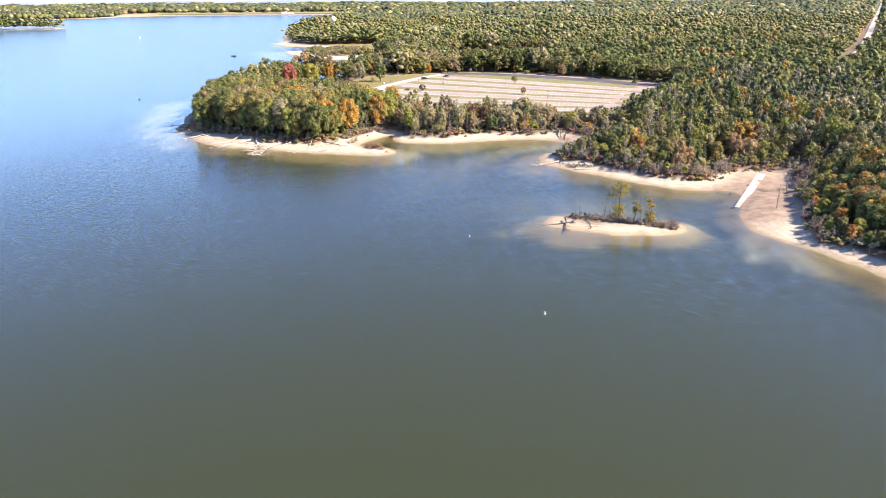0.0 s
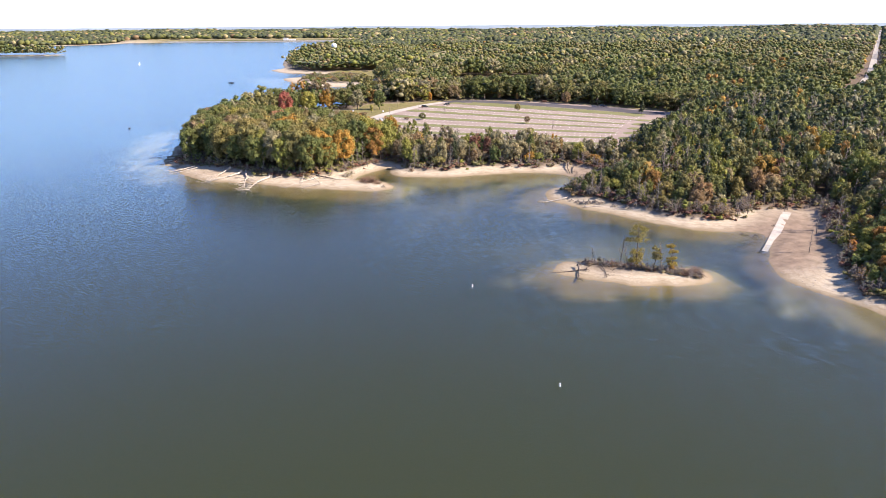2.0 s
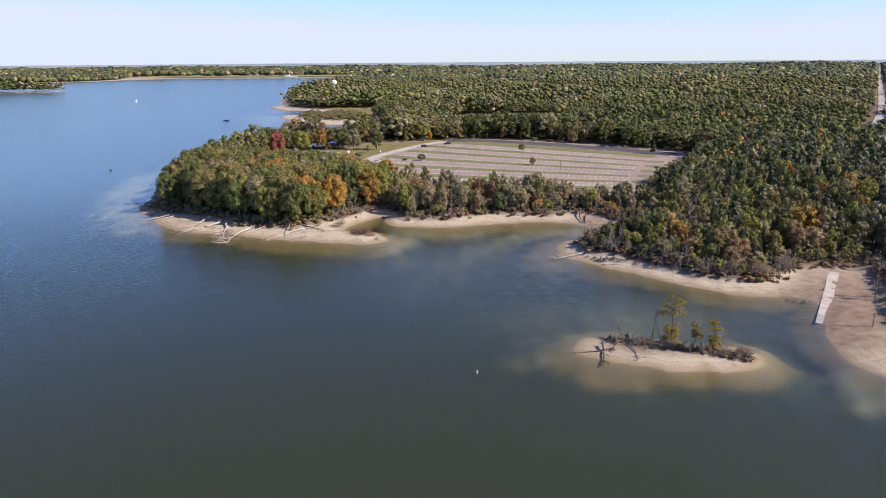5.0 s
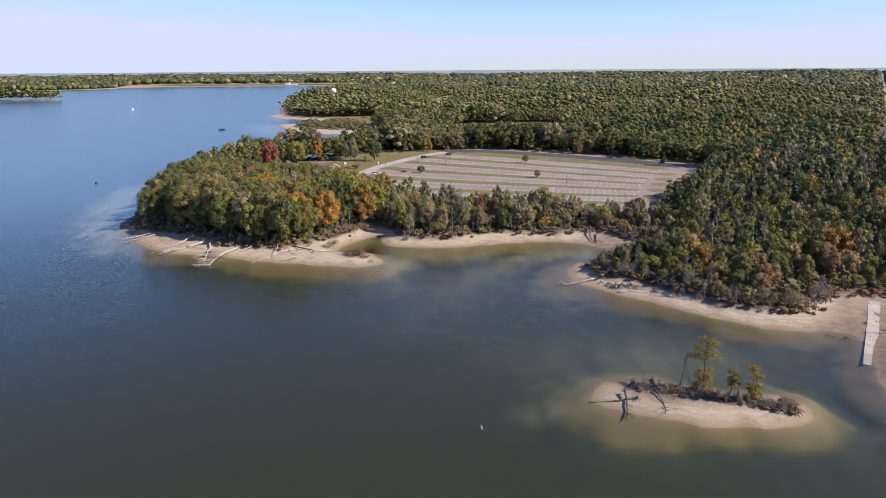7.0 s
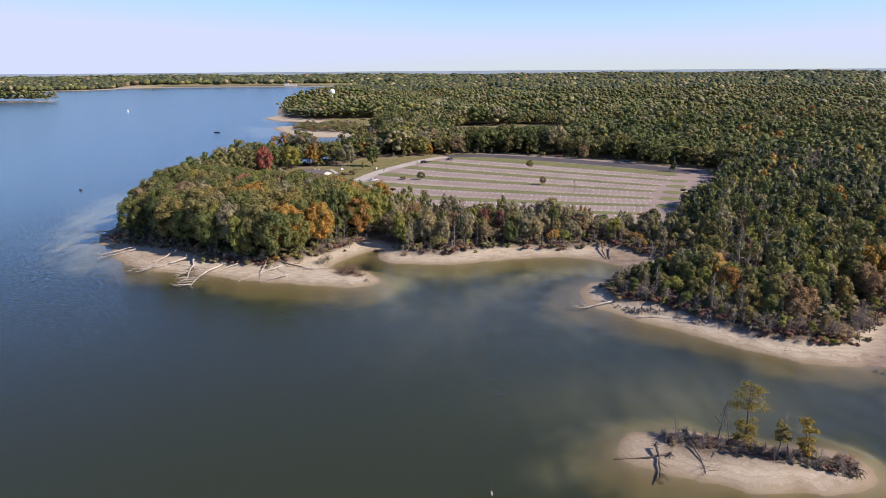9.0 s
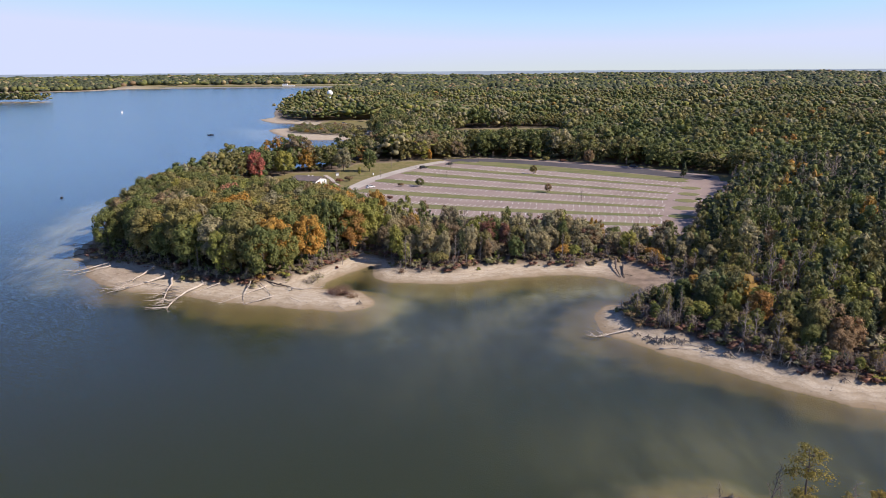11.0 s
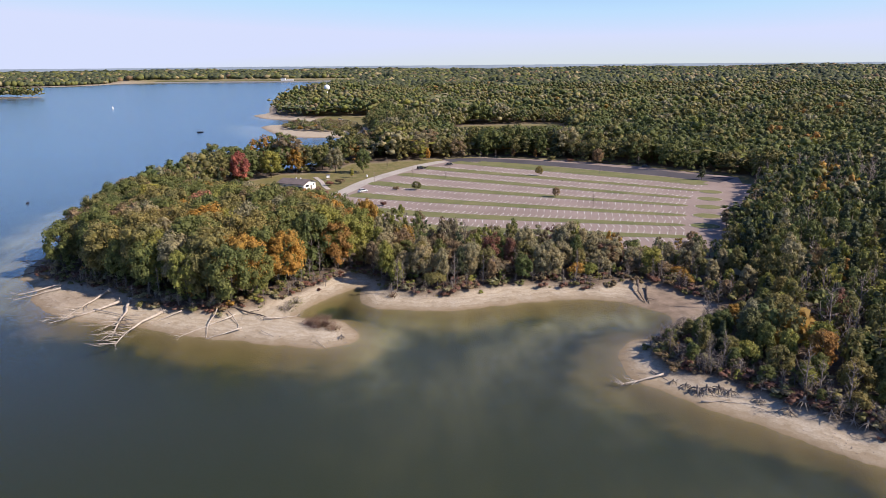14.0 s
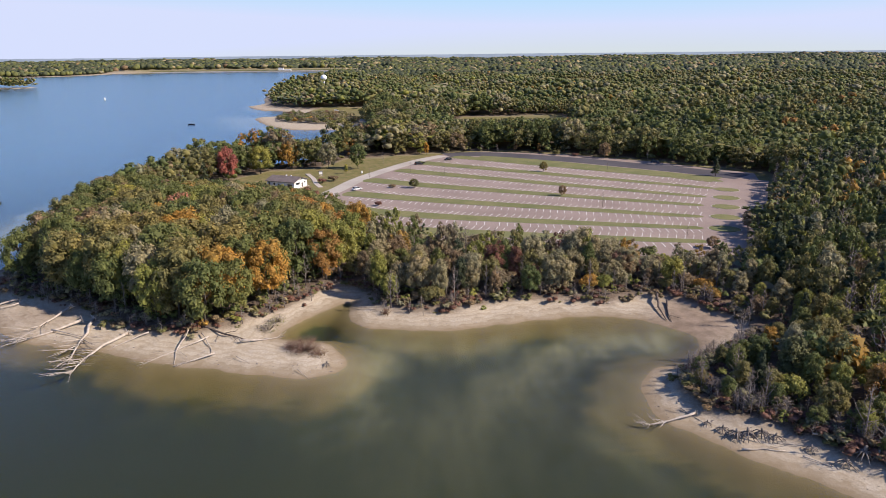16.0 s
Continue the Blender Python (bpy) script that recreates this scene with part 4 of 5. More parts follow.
    for y0, y1, gap, pile in ((880, 1700, 11.5, far_wood), (1700, 2600, 16, horizon_wood), (2600, 3500, 22, horizon_wood), (3500, 4750, 32, horizon_wood)):
        x, y = sites(-3400, 3400, y0, y1, gap, r)
        ok = in_wood(x, y)
        isle = signed(x, y, FAR_LINE) > 4
        x, y = x[ok | isle], y[ok | isle]
        z, _, _, _ = heights(x, y)
        for i in range(len(x)):
            tone = pick_patch(r, FARWOOD if y0 < 1700 else dict(pine=58, green=26, sage=9, brown=7), x[i] * 0.4, y[i] * 0.4)
            h, turn = r.uniform(12, 19) * (1 + 0.22 * float(wander(x[i] * 0.5, y[i], 90, 13))) * (1.4 if isle[ok | isle][i] else 0.78 + 0.34 * float(step01(wander(x[i] * 0.45, y[i], 170, 14), -0.1, 0.15))), r.uniform(0, 6.28)
            if pile is far_wood:
                pile.add(DOT["cone" if tone == "pine" else "broad"][r.randint(5)], x[i], y[i], z[i], h * r.uniform(0.85, 1.35), h, turn, TONES.index(tone))
            else:
                q = 1.15 * gap * r.uniform(0.7, 1.25)
                h *= 0.9 if y0 < 3500 else 0.65
                pile.add((ICO_V * (0.5, 0.5, 0.55) * r.uniform(0.75, 1.2, (12, 1)) + (0, 0, 0.5), ICO_F), x[i], y[i], z[i], q, h, turn, TONES.index(tone))
    x, y = sites(-240, -20, 720, 900, 5.2, r)
    ok = (signed(x, y, LAND) > 4) & (signed(x, y, POINT_SCRUB) > 0)
    x, y = x[ok], y[ok]
    z, _, _, _ = heights(x, y)
    for i in range(len(x)):
        h = r.uniform(4, 8)
        far_wood.add(MID["shrub"][r.randint(5)], x[i], y[i], z[i], h * 0.9, h, r.uniform(0, 6), TONES.index(pick(r, THICKET)))
    gap_filler(far_wood, -300, 1300, 880, 1700, 9, 0.52, 16, r, FARWOOD)
    far_wood.done("far_wood", "green and gold woods beyond the car park", "wood")
    horizon_wood.done("horizon_wood", "distant woods out to the horizon", "wood")
    return count


print("trees as things:", grow_woods())


# ---- car park and roads ----
def ribbon(line, width, z, thick):
    """A strip of even thickness along a plan line; width may change along it."""
    p = np.asarray(line, float)
    t = np.gradient(p, axis=0)
    t /= np.linalg.norm(t, axis=1)[:, None]
    nrm = np.stack([-t[:, 1], t[:, 0]], 1)
    w = np.broadcast_to(np.asarray(width, float), (len(p),))[:, None] / 2
    zz = np.broadcast_to(np.asarray(z, float), (len(p),))
    a, b = p + nrm * w, p - nrm * w
    n = len(p)
    v = np.concatenate([np.c_[a, zz], np.c_[b, zz], np.c_[a, zz - thick], np.c_[b, zz - thick]])
    f = []
    for i in range(n - 1):
        for q in ((i, n + i, n + i + 1, i + 1), (2 * n + i, i, i + 1, 2 * n + i + 1), (n + i, 3 * n + i, 3 * n + i + 1, n + i + 1)):
            f += [(q[0], q[1], q[2]), (q[0], q[2], q[3])]
    for e, s in ((0, 1), (n - 1, -1)):
        q = (e, 2 * n + e, 3 * n + e, n + e)[::s]
        f += [(q[0], q[1], q[2]), (q[0], q[2], q[3])]
    return v, np.array(f)


LOT_Z = 2.47
bm = bmesh.new()
top = bm.faces.new([bm.verts.new((x, y, LOT_Z)) for x, y in LOT])
bmesh.ops.triangulate(bm, faces=[top])
ext = bmesh.ops.extrude_face_region(bm, geom=bm.faces[:])
bmesh.ops.translate(bm, vec=(0, 0, -0.3), verts=[v for v in ext["geom"] if isinstance(v, bmesh.types.BMVert)])
bmesh.ops.recalc_face_normals(bm, faces=bm.faces[:])
me = bpy.data.meshes.new("parking_lot")
bm.to_mesh(me)
bm.free()
me.materials.append(ASPHALT)
tagged(new("parking_lot", me), "wide faded pinkish asphalt car park, nearly empty", "car park", kind="structure")

MEDIANS = [((-22, 391), (2.9, 382.5), (88.4, 366.1)), ((-47, 426), (3.1, 405.4), (93.1, 383.7)), ((-40, 453), (3.2, 434.1), (99.2, 400.5)), ((-34, 486), (3.4, 465.4), (106.3, 419.6)),
           ((-20, 514), (3.6, 498.8), (113.4, 435.9)), ((-7, 538), (3.8, 529.7), (123.9, 453.9)), ((10, 559), (45, 535), (134, 470.5))]
MEDIAN_LINES = [spline(m, 4.0) for m in MEDIANS]
for line in MEDIAN_LINES:
    u = np.linspace(0, 1, len(line))
    wide = (11.5 - 7.2 * u) * np.clip(np.minimum(u, 1 - u) * 26 + 0.35, 0, 1)
    ob = thing("median", Matrix(), "long grassy strip between rows of parking bays", "grass median", "medians of the car park")
    part("kerb", mesh_np("kerb", *ribbon(line, wide + 0.35, LOT_Z + 0.07, 0.1), [CONCRETE]), None, ob, "low concrete kerb")
    part("grass", mesh_np("grass", *ribbon(line, wide, LOT_Z + 0.10, 0.1), [TURF]), None, ob, "mown green and yellow grass")
for i in range(5):
    c = Vector((96.5 + 7.0 * i, 383.5 + 17.2 * i, 0))
    ob = thing("median_end", pose(c.x + 3.4, c.y - 1.2, 0, 0, 0, -14 - 5 * i), "rounded grass island at the end of a parking row", "grass island", "islands of the car park")
    for nm, mat, dz, k in (("kerb", CONCRETE, 0.09, 1.0), ("grass", TURF, 0.13, 0.94)):
        b = bmesh.new()
        bmesh.ops.create_cone(b, cap_ends=True, segments=28, radius1=1, radius2=1, depth=0.14, matrix=Matrix.Translation((0, 0, LOT_Z + dz - 0.07)) @ Matrix.Diagonal((5.6 * k, 4.6 * k, 1, 1)))
        part(nm, b, mat, ob)


def bay_lines():
    """White bay lines on both sides of each grass strip, some worn away."""
    r = np.random.RandomState(5)
    v, f = [], []
    for k, line in enumerate(MEDIAN_LINES):
        seg = np.linalg.norm(np.diff(line, axis=0), axis=1)
        s = np.concatenate([[0], np.cumsum(seg)])
        total = s[-1]
        for side in (1, -1) if k < 6 else (-1,):
            for d in np.arange(7 if k < 6 else 26, total - 1.5, 2.75):
                if r.uniform() < 0.03:
                    continue
                p = np.array([np.interp(d, s, line[:, 0]), np.interp(d, s, line[:, 1])])
                q = np.array([np.interp(d + 1, s, line[:, 0]), np.interp(d + 1, s, line[:, 1])])
                t = (q - p) / (np.linalg.norm(q - p) + 1e-9)
                nrm = np.array((-t[1], t[0])) * side + t * 0.16
                off = (11.5 - 7.2 * d / total) / 2 + 0.35
                a, b = p + nrm * off, p + nrm * (off + 5.3 * r.uniform(0.85, 1.0))
                w = t * 0.085
                base = len(v)
                z0, z1 = LOT_Z - 0.01, LOT_Z + 0.02
                v += [(*(a - w), z1), (*(a + w), z1), (*(b + w), z1), (*(b - w), z1), (*(a - w), z0), (*(a + w), z0), (*(b + w), z0), (*(b - w), z0)]
                for c in ((0, 1, 2, 3), (0, 4, 5, 1), (1, 5, 6, 2), (2, 6, 7, 3), (3, 7, 4, 0)):
                    f += [(base + c[0], base + c[1], base + c[2]), (base + c[0], base + c[2], base + c[3])]
    tagged(new("bay_lines", mesh_np("bay_lines", v, f, [PAINT])), "worn white painted parking bay lines", "road marking", kind="stuff")


bay_lines()
for name, line, width, mat, z, label in (
        ("road_back", spline([(6, 565), (22, 569), (43, 562), (76, 543), (101, 524), (127, 503), (148, 482)], 6), 17.0, ROADTOP, LOT_Z + 0.03, "dark newer asphalt lane behind the parking rows"),
        ("verge", spline([(24, 555), (50, 541), (80, 518), (108, 496), (133, 475)], 6), 15.0, TURF, LOT_Z + 0.05, "mown grass verge beside the dark lane"),
        ("road_entry", spline([(-58, 428), (-50, 443), (-44, 462), (-37, 488), (-26, 514), (-10, 545), (4, 563)], 5), 7.5, PALE_ROAD, LOT_Z + 0.06, "pale worn access road beside the car park"),
        ("road_apron", spline([(93, 356), (101, 372), (110, 392), (121, 412), (132, 436), (142, 458), (150, 474)], 6), 13.0, ASPHALT, LOT_Z + 0.025, "faded asphalt lane at the end of the rows"),
        ("path", spline([(-53, 468), (-57, 478), (-60, 490), (-66, 505)], 4), 2.2, CONCRETE, LOT_Z + 0.04, "concrete footpath across the lawn")):
    tagged(new(name, mesh_np(name, *ribbon(line, width, z, 0.35), [mat])), label, "road", kind="structure")
dense = spline([tuple(p) for p in ROADLINE], 20)
rz = heights(dense[:, 0], dense[:, 1])[0]
tagged(new("road_far", mesh_np("road_far", *ribbon(dense, 8.0, rz + 0.35, 0.6), [PALE_ROAD])), "straight pale road through the woods", "road", kind="structure")
camp_line = spline([(196, 372), (212, 398), (226, 430), (290, 516)], 6)
rz = heights(camp_line[:, 0], camp_line[:, 1])[0]
tagged(new("road_wood", mesh_np("road_wood", *ribbon(camp_line, 5.0, rz + 0.3, 0.5), [PALE_ROAD])), "narrow pale road among the trees", "road", kind="structure")


# boat ramp of cast slabs
def boat_ramp():
    r = np.random.RandomState(8)
    a, b = np.array((114.5, 237.5)), np.array((91.2, 200.3))
    n = 15
    ob = thing("boat_ramp", Matrix(), "pale weathered concrete boat ramp running into the lake", "boat ramp")
    for i in range(n):
        p, q = a + (b - a) * i / n, a + (b - a) * (i + 0.97) / n
        pz, qz = ground_z(*p) + 0.06, ground_z(*q) + 0.05
        t = (q - p) / np.linalg.norm(q - p)
        s = np.array((-t[1], t[0])) * (1.3 + r.uniform(-0.1, 0.1))
        bmx = bmesh.new()
        vs = [bmx.verts.new((*(p + s), pz)), bmx.verts.new((*(q + s), qz)), bmx.verts.new((*(q - s), qz)), bmx.verts.new((*(p - s), pz))]
        bmx.faces.new(vs)
        ext = bmesh.ops.extrude_face_region(bmx, geom=bmx.faces[:])
        bmesh.ops.translate(bmx, vec=(0, 0, -0.35), verts=[v for v in ext["geom"] if isinstance(v, bmesh.types.BMVert)])
        bmesh.ops.recalc_face_normals(bmx, faces=bmx.faces[:])
        part("slab", bmx, CONCRETE, ob)


boat_ramp()


# ---- park building and things near it ----
def gabled(m, L, D, H, rise, label, windows, doors, category="building"):
    """A one-storey building with a low pitched roof, its long side along x."""
    ob = thing("park_building", m, label, category)
    for nm, size, at in (("wall", (L, 0.25, H), (0, -D / 2, H / 2)), ("wall", (L, 0.25, H), (0, D / 2, H / 2)), ("wall", (0.25, D - 0.25, H), (-L / 2 + 0.125, 0, H / 2)), ("wall", (0.25, D - 0.25, H), (L / 2 - 0.125, 0, H / 2))):
        part(nm, box(size, at, 0.02), WHITEWALL, ob)
    b = bmesh.new()
    e = 0.7
    sec = [(-D / 2 - e, H - 0.12), (0, H + rise), (D / 2 + e, H - 0.12), (D / 2 + e, H - 0.35), (0, H + rise - 0.28), (-D / 2 - e, H - 0.35)]
    ends = [[b.verts.new((x, y, z)) for y, z in sec] for x in (-L / 2 - e, L / 2 + e)]
    b.faces.new(ends[0]), b.faces.new(ends[1][::-1])
    for i in range(6):
        b.faces.new((ends[0][i], ends[0][(i + 1) % 6], ends[1][(i + 1) % 6], ends[1][i]))
    bmesh.ops.recalc_face_normals(b, faces=b.faces[:])
    roof = part("roof", b, ROOFING, ob, "low pitched brown shingle roof")
    for vx in (-L * 0.05, L * 0.12):
        part("vent", box((0.6, 0.6, 0.7), (vx, 0.8, H + rise - 0.1), 0.05), WHITESTEEL, roof)
    for sx in (-1, 1):
        b = bmesh.new()
        tri = [b.verts.new((sx * (L / 2 - 0.05), y, z)) for y, z in ((-D / 2 + 0.1, H), (D / 2 - 0.1, H), (0, H + rise - 0.3))]
        b.faces.new(tri)
        bmesh.ops.solidify(b, geom=b.faces[:], thickness=0.15)
        part("gable", b, WHITEWALL, ob)
    for face, u, w, h, z in windows:
        at = (u, -D / 2 - 0.10, z) if face == "front" else (L / 2 + 0.02, u, z)
        size = (w, 0.12, h) if face == "front" else (0.12, w, h)
        win = part("window", box(size, at, 0.02), WHITESTEEL, ob)
        k = (0.82, 1.0, 0.82) if face == "front" else (1.0, 0.82, 0.82)
        off = (0, -0.04, 0) if face == "front" else (0.04, 0, 0)
        part("pane", box([a * c for a, c in zip(size, k)], [a + c for a, c in zip(at, off)]), DARKGLASS, win)
    for face, u, w in doors:
        at = (u, -D / 2 - 0.09, 1.05) if face == "front" else (L / 2 + 0.02, u, 1.05)
        size = (w, 0.12, 2.1) if face == "front" else (0.12, w, 2.1)
        part("door", box(size, at, 0.02), DARKWOOD, ob)
    part("foundation", box((L + 1.6, D + 1.6, 0.5), (0, 0, -0.12), 0.03), CONCRETE, ob)
    return ob


gabled(pose(-69.0, 470.8, 2.45, 0, 0, -24), 15.0, 10.0, 3.3, 1.7, "white single-storey park building with a brown pitched roof on the lawn",
       [("front", -6.2, 1.2, 1.3, 1.9), ("front", -3.4, 1.0, 1.3, 1.9), ("side", -2.2, 3.4, 1.2, 2.1), ("side", 3.2, 1.2, 1.0, 2.2)], [("front", 5.2, 2.6), ("front", -1.0, 1.0), ("side", 1.2, 1.0)])
gabled(pose(-115, 514, 2.35, 0, 0, 20), 12, 8, 3.0, 1.8, "pale park shelter among the trees near the water", [("front", -3, 1.6, 1.3, 1.7), ("front", 3, 1.6, 1.3, 1.7)], [("front", 0, 1.2)], "shelter")


def kiosk(m):
    ob = thing("notice_kiosk", m, "small white notice kiosk with a dark roof on the lawn", "kiosk")
    for x in (-0.9, 0.9):
        part("post", box((0.14, 0.14, 2.4), (x, 0, 1.2), 0.02), DARKWOOD, ob)
    part("board", box((1.9, 0.12, 1.5), (0, 0, 1.6), 0.02), WHITESTEEL, ob, "white board")
    part("roof", box((2.6, 1.2, 0.14), (0, 0, 2.5), 0.04), ROOFING, ob)
    part("footing", box((2.4, 0.7, 0.2), (0, 0, 0.02), 0.02), CONCRETE, ob)


kiosk(pose(-57.9, 498, 2.45, 0, 0, 25))


def utility_box(m, label, size=(2.2, 1.0, 1.2)):
    ob = thing("litter_bin", m, label, "bin")
    part("body", box(size, (0, 0, size[2] / 2), 0.06), WHITESTEEL, ob)
    part("lid", box((size[0] + 0.1, size[1] + 0.1, 0.12), (0, 0, size[2] + 0.06), 0.04), STEEL, ob)


utility_box(pose(-38, 505, 2.45, 0, 0, 40), "small white bin beside the access road", (0.7, 0.7, 1.1))
utility_box(pose(-84.5, 461, 2.45, 0, 0, -24), "low white bin beside the park building", (1.6, 0.9, 1.2))


def car(m, paint, label, L=4.6, van=False):
    """A parked car: body with wheel arches, glasshouse, wheels and lamps."""
    ob = thing("car", m, label, "car", "parked cars")
    W, H = 1.82, 1.72 if van else 1.46
    prof = [(-0.5, 0.32), (-0.49, 0.72), (-0.44, 0.86), (-0.2, 0.9), (0.28, 0.92), (0.45, 0.8), (0.5, 0.62), (0.5, 0.32)]
    roof = [(-0.43, 0.86), (-0.34, H), (0.08, H), (0.26, 0.92)] if not van else [(-0.47, 0.86), (-0.43, H), (0.14, H), (0.3, 0.92)]

    def slab(points, half, inset):
        b = bmesh.new()
        rows = [[b.verts.new((x * L, s * (half - (inset if z > 1.0 else 0)), z)) for x, z in points] for s in (-1, 1)]
        b.faces.new(rows[0]), b.faces.new(rows[1][::-1])
        k = len(points)
        for i in range(k):
            b.faces.new((rows[0][i], rows[0][(i + 1) % k], rows[1][(i + 1) % k], rows[1][i]))
        bmesh.ops.recalc_face_normals(b, faces=b.faces[:])
        bmesh.ops.bevel(b, geom=b.edges[:], offset=0.05, segments=2, affect="EDGES")
        return b
    part("body", slab(prof, W / 2, 0), paint, ob)
    part("glasshouse", slab(roof, W / 2 - 0.08, 0.14), DARKGLASS, ob, "dark tinted windows")
    part("roof", box(((roof[2][0] - roof[1][0]) * L * 0.98, W - 0.46, 0.06), ((roof[1][0] + roof[2][0]) / 2 * L, 0, H + 0.01), 0.02), paint, ob)
    for x in (-0.3, 0.31):
        for s in (-1, 1):
            w = part("wheel", cyl(0.33, 0.33, 0.22, (x * L, s * (W / 2 - 0.1) + 0.11, 0.33), 18, (90, 0, 0)), RUBBER, ob)
            part("rim", cyl(0.2, 0.2, 0.24, (x * L, s * (W / 2 - 0.1) + 0.12, 0.33), 12, (90, 0, 0)), STEEL, w)
    for s in (-1, 1):
        part("headlight", box((0.08, 0.34, 0.14), (L * 0.495, s * 0.62, 0.66), 0.02), WHITESTEEL, ob)
        part("tail_light", box((0.08, 0.28, 0.16), (-L * 0.49, s * 0.66, 0.72), 0.02), ORANGE, ob)
    return ob


CAR_Z = LOT_Z + 0.0
car(pose(-35.3, 459.6, CAR_Z + 0.065, 0, 0, 35), CARWHITE, "white saloon car parked at the end of a row")
car(pose(-9.5, 530.7, CAR_Z, 0, 0, 30), CARBLACK, "black estate car parked on the faded asphalt", 4.7, True)
car(pose(6.8, 545.9, CAR_Z, 0, 0, 205), CARBLACK, "black car parked in a bay near the access road", 4.6)
car(pose(119.8, 527.5, CAR_Z + 0.035, 0, 0, -38), CARBLUE, "dark blue van parked on the dark asphalt lane", 4.8, True)
car(pose(-109, 916, ground_z(-109, 916), 0, 0, 0), CARWHITE, "white van parked on the far lawn", 5.4, True)


# ---- water tower, dam, boats, buoys ----
def water_tower(m):
    ob = thing("water_tower", m, "white ball-shaped water tower above the woods", "water tower")
    part("stem", cyl(2.2, 1.1, 17, (0, 0, 0), 20), WHITESTEEL, ob)
    part("flare", cyl(1.1, 2.8, 3.0, (0, 0, 16.5), 20), WHITESTEEL, ob)
    b = bmesh.new()
    bmesh.ops.create_uvsphere(b, u_segments=28, v_segments=18, radius=4.8, matrix=pose(0, 0, 22.2) @ Matrix.Diagonal((1, 1, 0.95, 1)))
    for f in b.faces:
        f.smooth = True
    part("tank", b, WHITESTEEL, ob)
    part("hatch", cyl(0.5, 0.5, 0.8, (0, 0, 26.5), 10), STEEL, ob)


water_tower(pose(-178, 1270, 2.2))


def dam():
    """The long earth dam across the far end, faced with pale stone, and its outlet house."""
    ob = thing("dam", Matrix(), "long low dam faced with pale stone at the far end", "dam")
    line = spline([(-1070, 2600), (-930, 2628), (-400, 2648), (-185, 2680)], 30)
    part("stone_facing", mesh_np("stone_facing", *ribbon(line, 16, 3.2, 4.5), [STONE]), None, ob)
    part("crest", mesh_np("crest", *ribbon(line + (0, 16), 18, 5.6, 6.0), [TURF]), None, ob, "grassy crest")
    h = thing("outlet_house", pose(-545, 2638, 4.5), "white outlet house on the dam", "building")
    part("wall", box((16, 10, 9), (0, 0, 4.0), 0.1), WHITEWALL, h)
    part("wall", box((34, 8, 4), (18, 0, 1.5), 0.1), WHITEWALL, h)
    part("roof", box((17.5, 11.5, 0.8), (0, 0, 8.8), 0.1), ROOFING, h)


dam()


def buoy(x, y, h=0.62, label="white marker buoy floating on the lake"):
    ob = thing("buoy", pose(x, y, 0, 4, -3, 0), label, "buoy", "marker buoys")
    b = cyl(0.12, 0.12, h, (0, 0, -0.2), 16)
    part("float", b, WHITESTEEL, ob)
    part("cap", cyl(0.12, 0.04, 0.12, (0, 0, h - 0.2), 16), WHITESTEEL, ob)
    part("band", cyl(0.13, 0.13, 0.08, (0, 0, h * 0.45), 16), ORANGE, ob, "orange band")


buoy(8.0, 175.4)
buoy(21.1, 126.6)


def hull(L, W, H, n=13):
    """A round-bilged open boat hull."""
    b = bmesh.new()
    rows = []
    for i in range(n):
        u = i / (n - 1)
        w = W / 2 * (1 - abs(2 * u - 0.85) ** 2.6 * (1.0 if u > 0.42 else 0.35))
        w = max(w, 0.04)
        z = H * (1 + 0.35 * max(0, u - 0.5) ** 2 * 4)
        x = (u - 0.5) * L
        rows.append([b.verts.new((x, s * w * k, zz)) for s, k, zz in ((-1, 1, z), (-1, 0.75, H * 0.3), (0, 0, -0.15), (1, 0.75, H * 0.3), (1, 1, z))])
    for a, c in zip(rows, rows[1:]):
        for k in range(4):
            b.faces.new((a[k], a[k + 1], c[k + 1], c[k]))
    b.faces.new(rows[0])
    bmesh.ops.solidify(b, geom=b.faces[:], thickness=0.06)
    return b


def motor_boat(m, label):
    ob = thing("motor_boat", m, label, "boat", "boats on the lake")
    part("hull", hull(5.6, 2.1, 0.75), CARBLUE, ob)
    part("deck", box((1.6, 1.5, 0.1), (1.3, 0, 0.72), 0.03), STEEL, ob)
    part("console", box((0.6, 0.8, 0.9), (-0.2, 0.2, 0.75), 0.08), CARBLACK, ob)
    for x in (-1.4, 0.7):
        part("seat", box((0.5, 1.2, 0.4), (x, 0, 0.6), 0.06), RUBBER, ob)
    part("outboard_motor", box((0.4, 0.4, 1.0), (-2.9, 0, 0.6), 0.1), CARBLACK, ob)


motor_boat(pose(-224, 793, 0.02, 0, 0, 10), "dark open motor boat resting on the lake")
ob = thing("mooring_buoy", pose(-191, 451, 0.0), "small dark mooring buoy near the wooded point", "buoy", "marker buoys")
part("float", cyl(0.75, 0.55, 0.8, (0, 0, -0.2), 20), CARBLACK, ob)
part("ring", cyl(0.12, 0.08, 0.35, (0, 0, 0.55), 10), STEEL, ob)


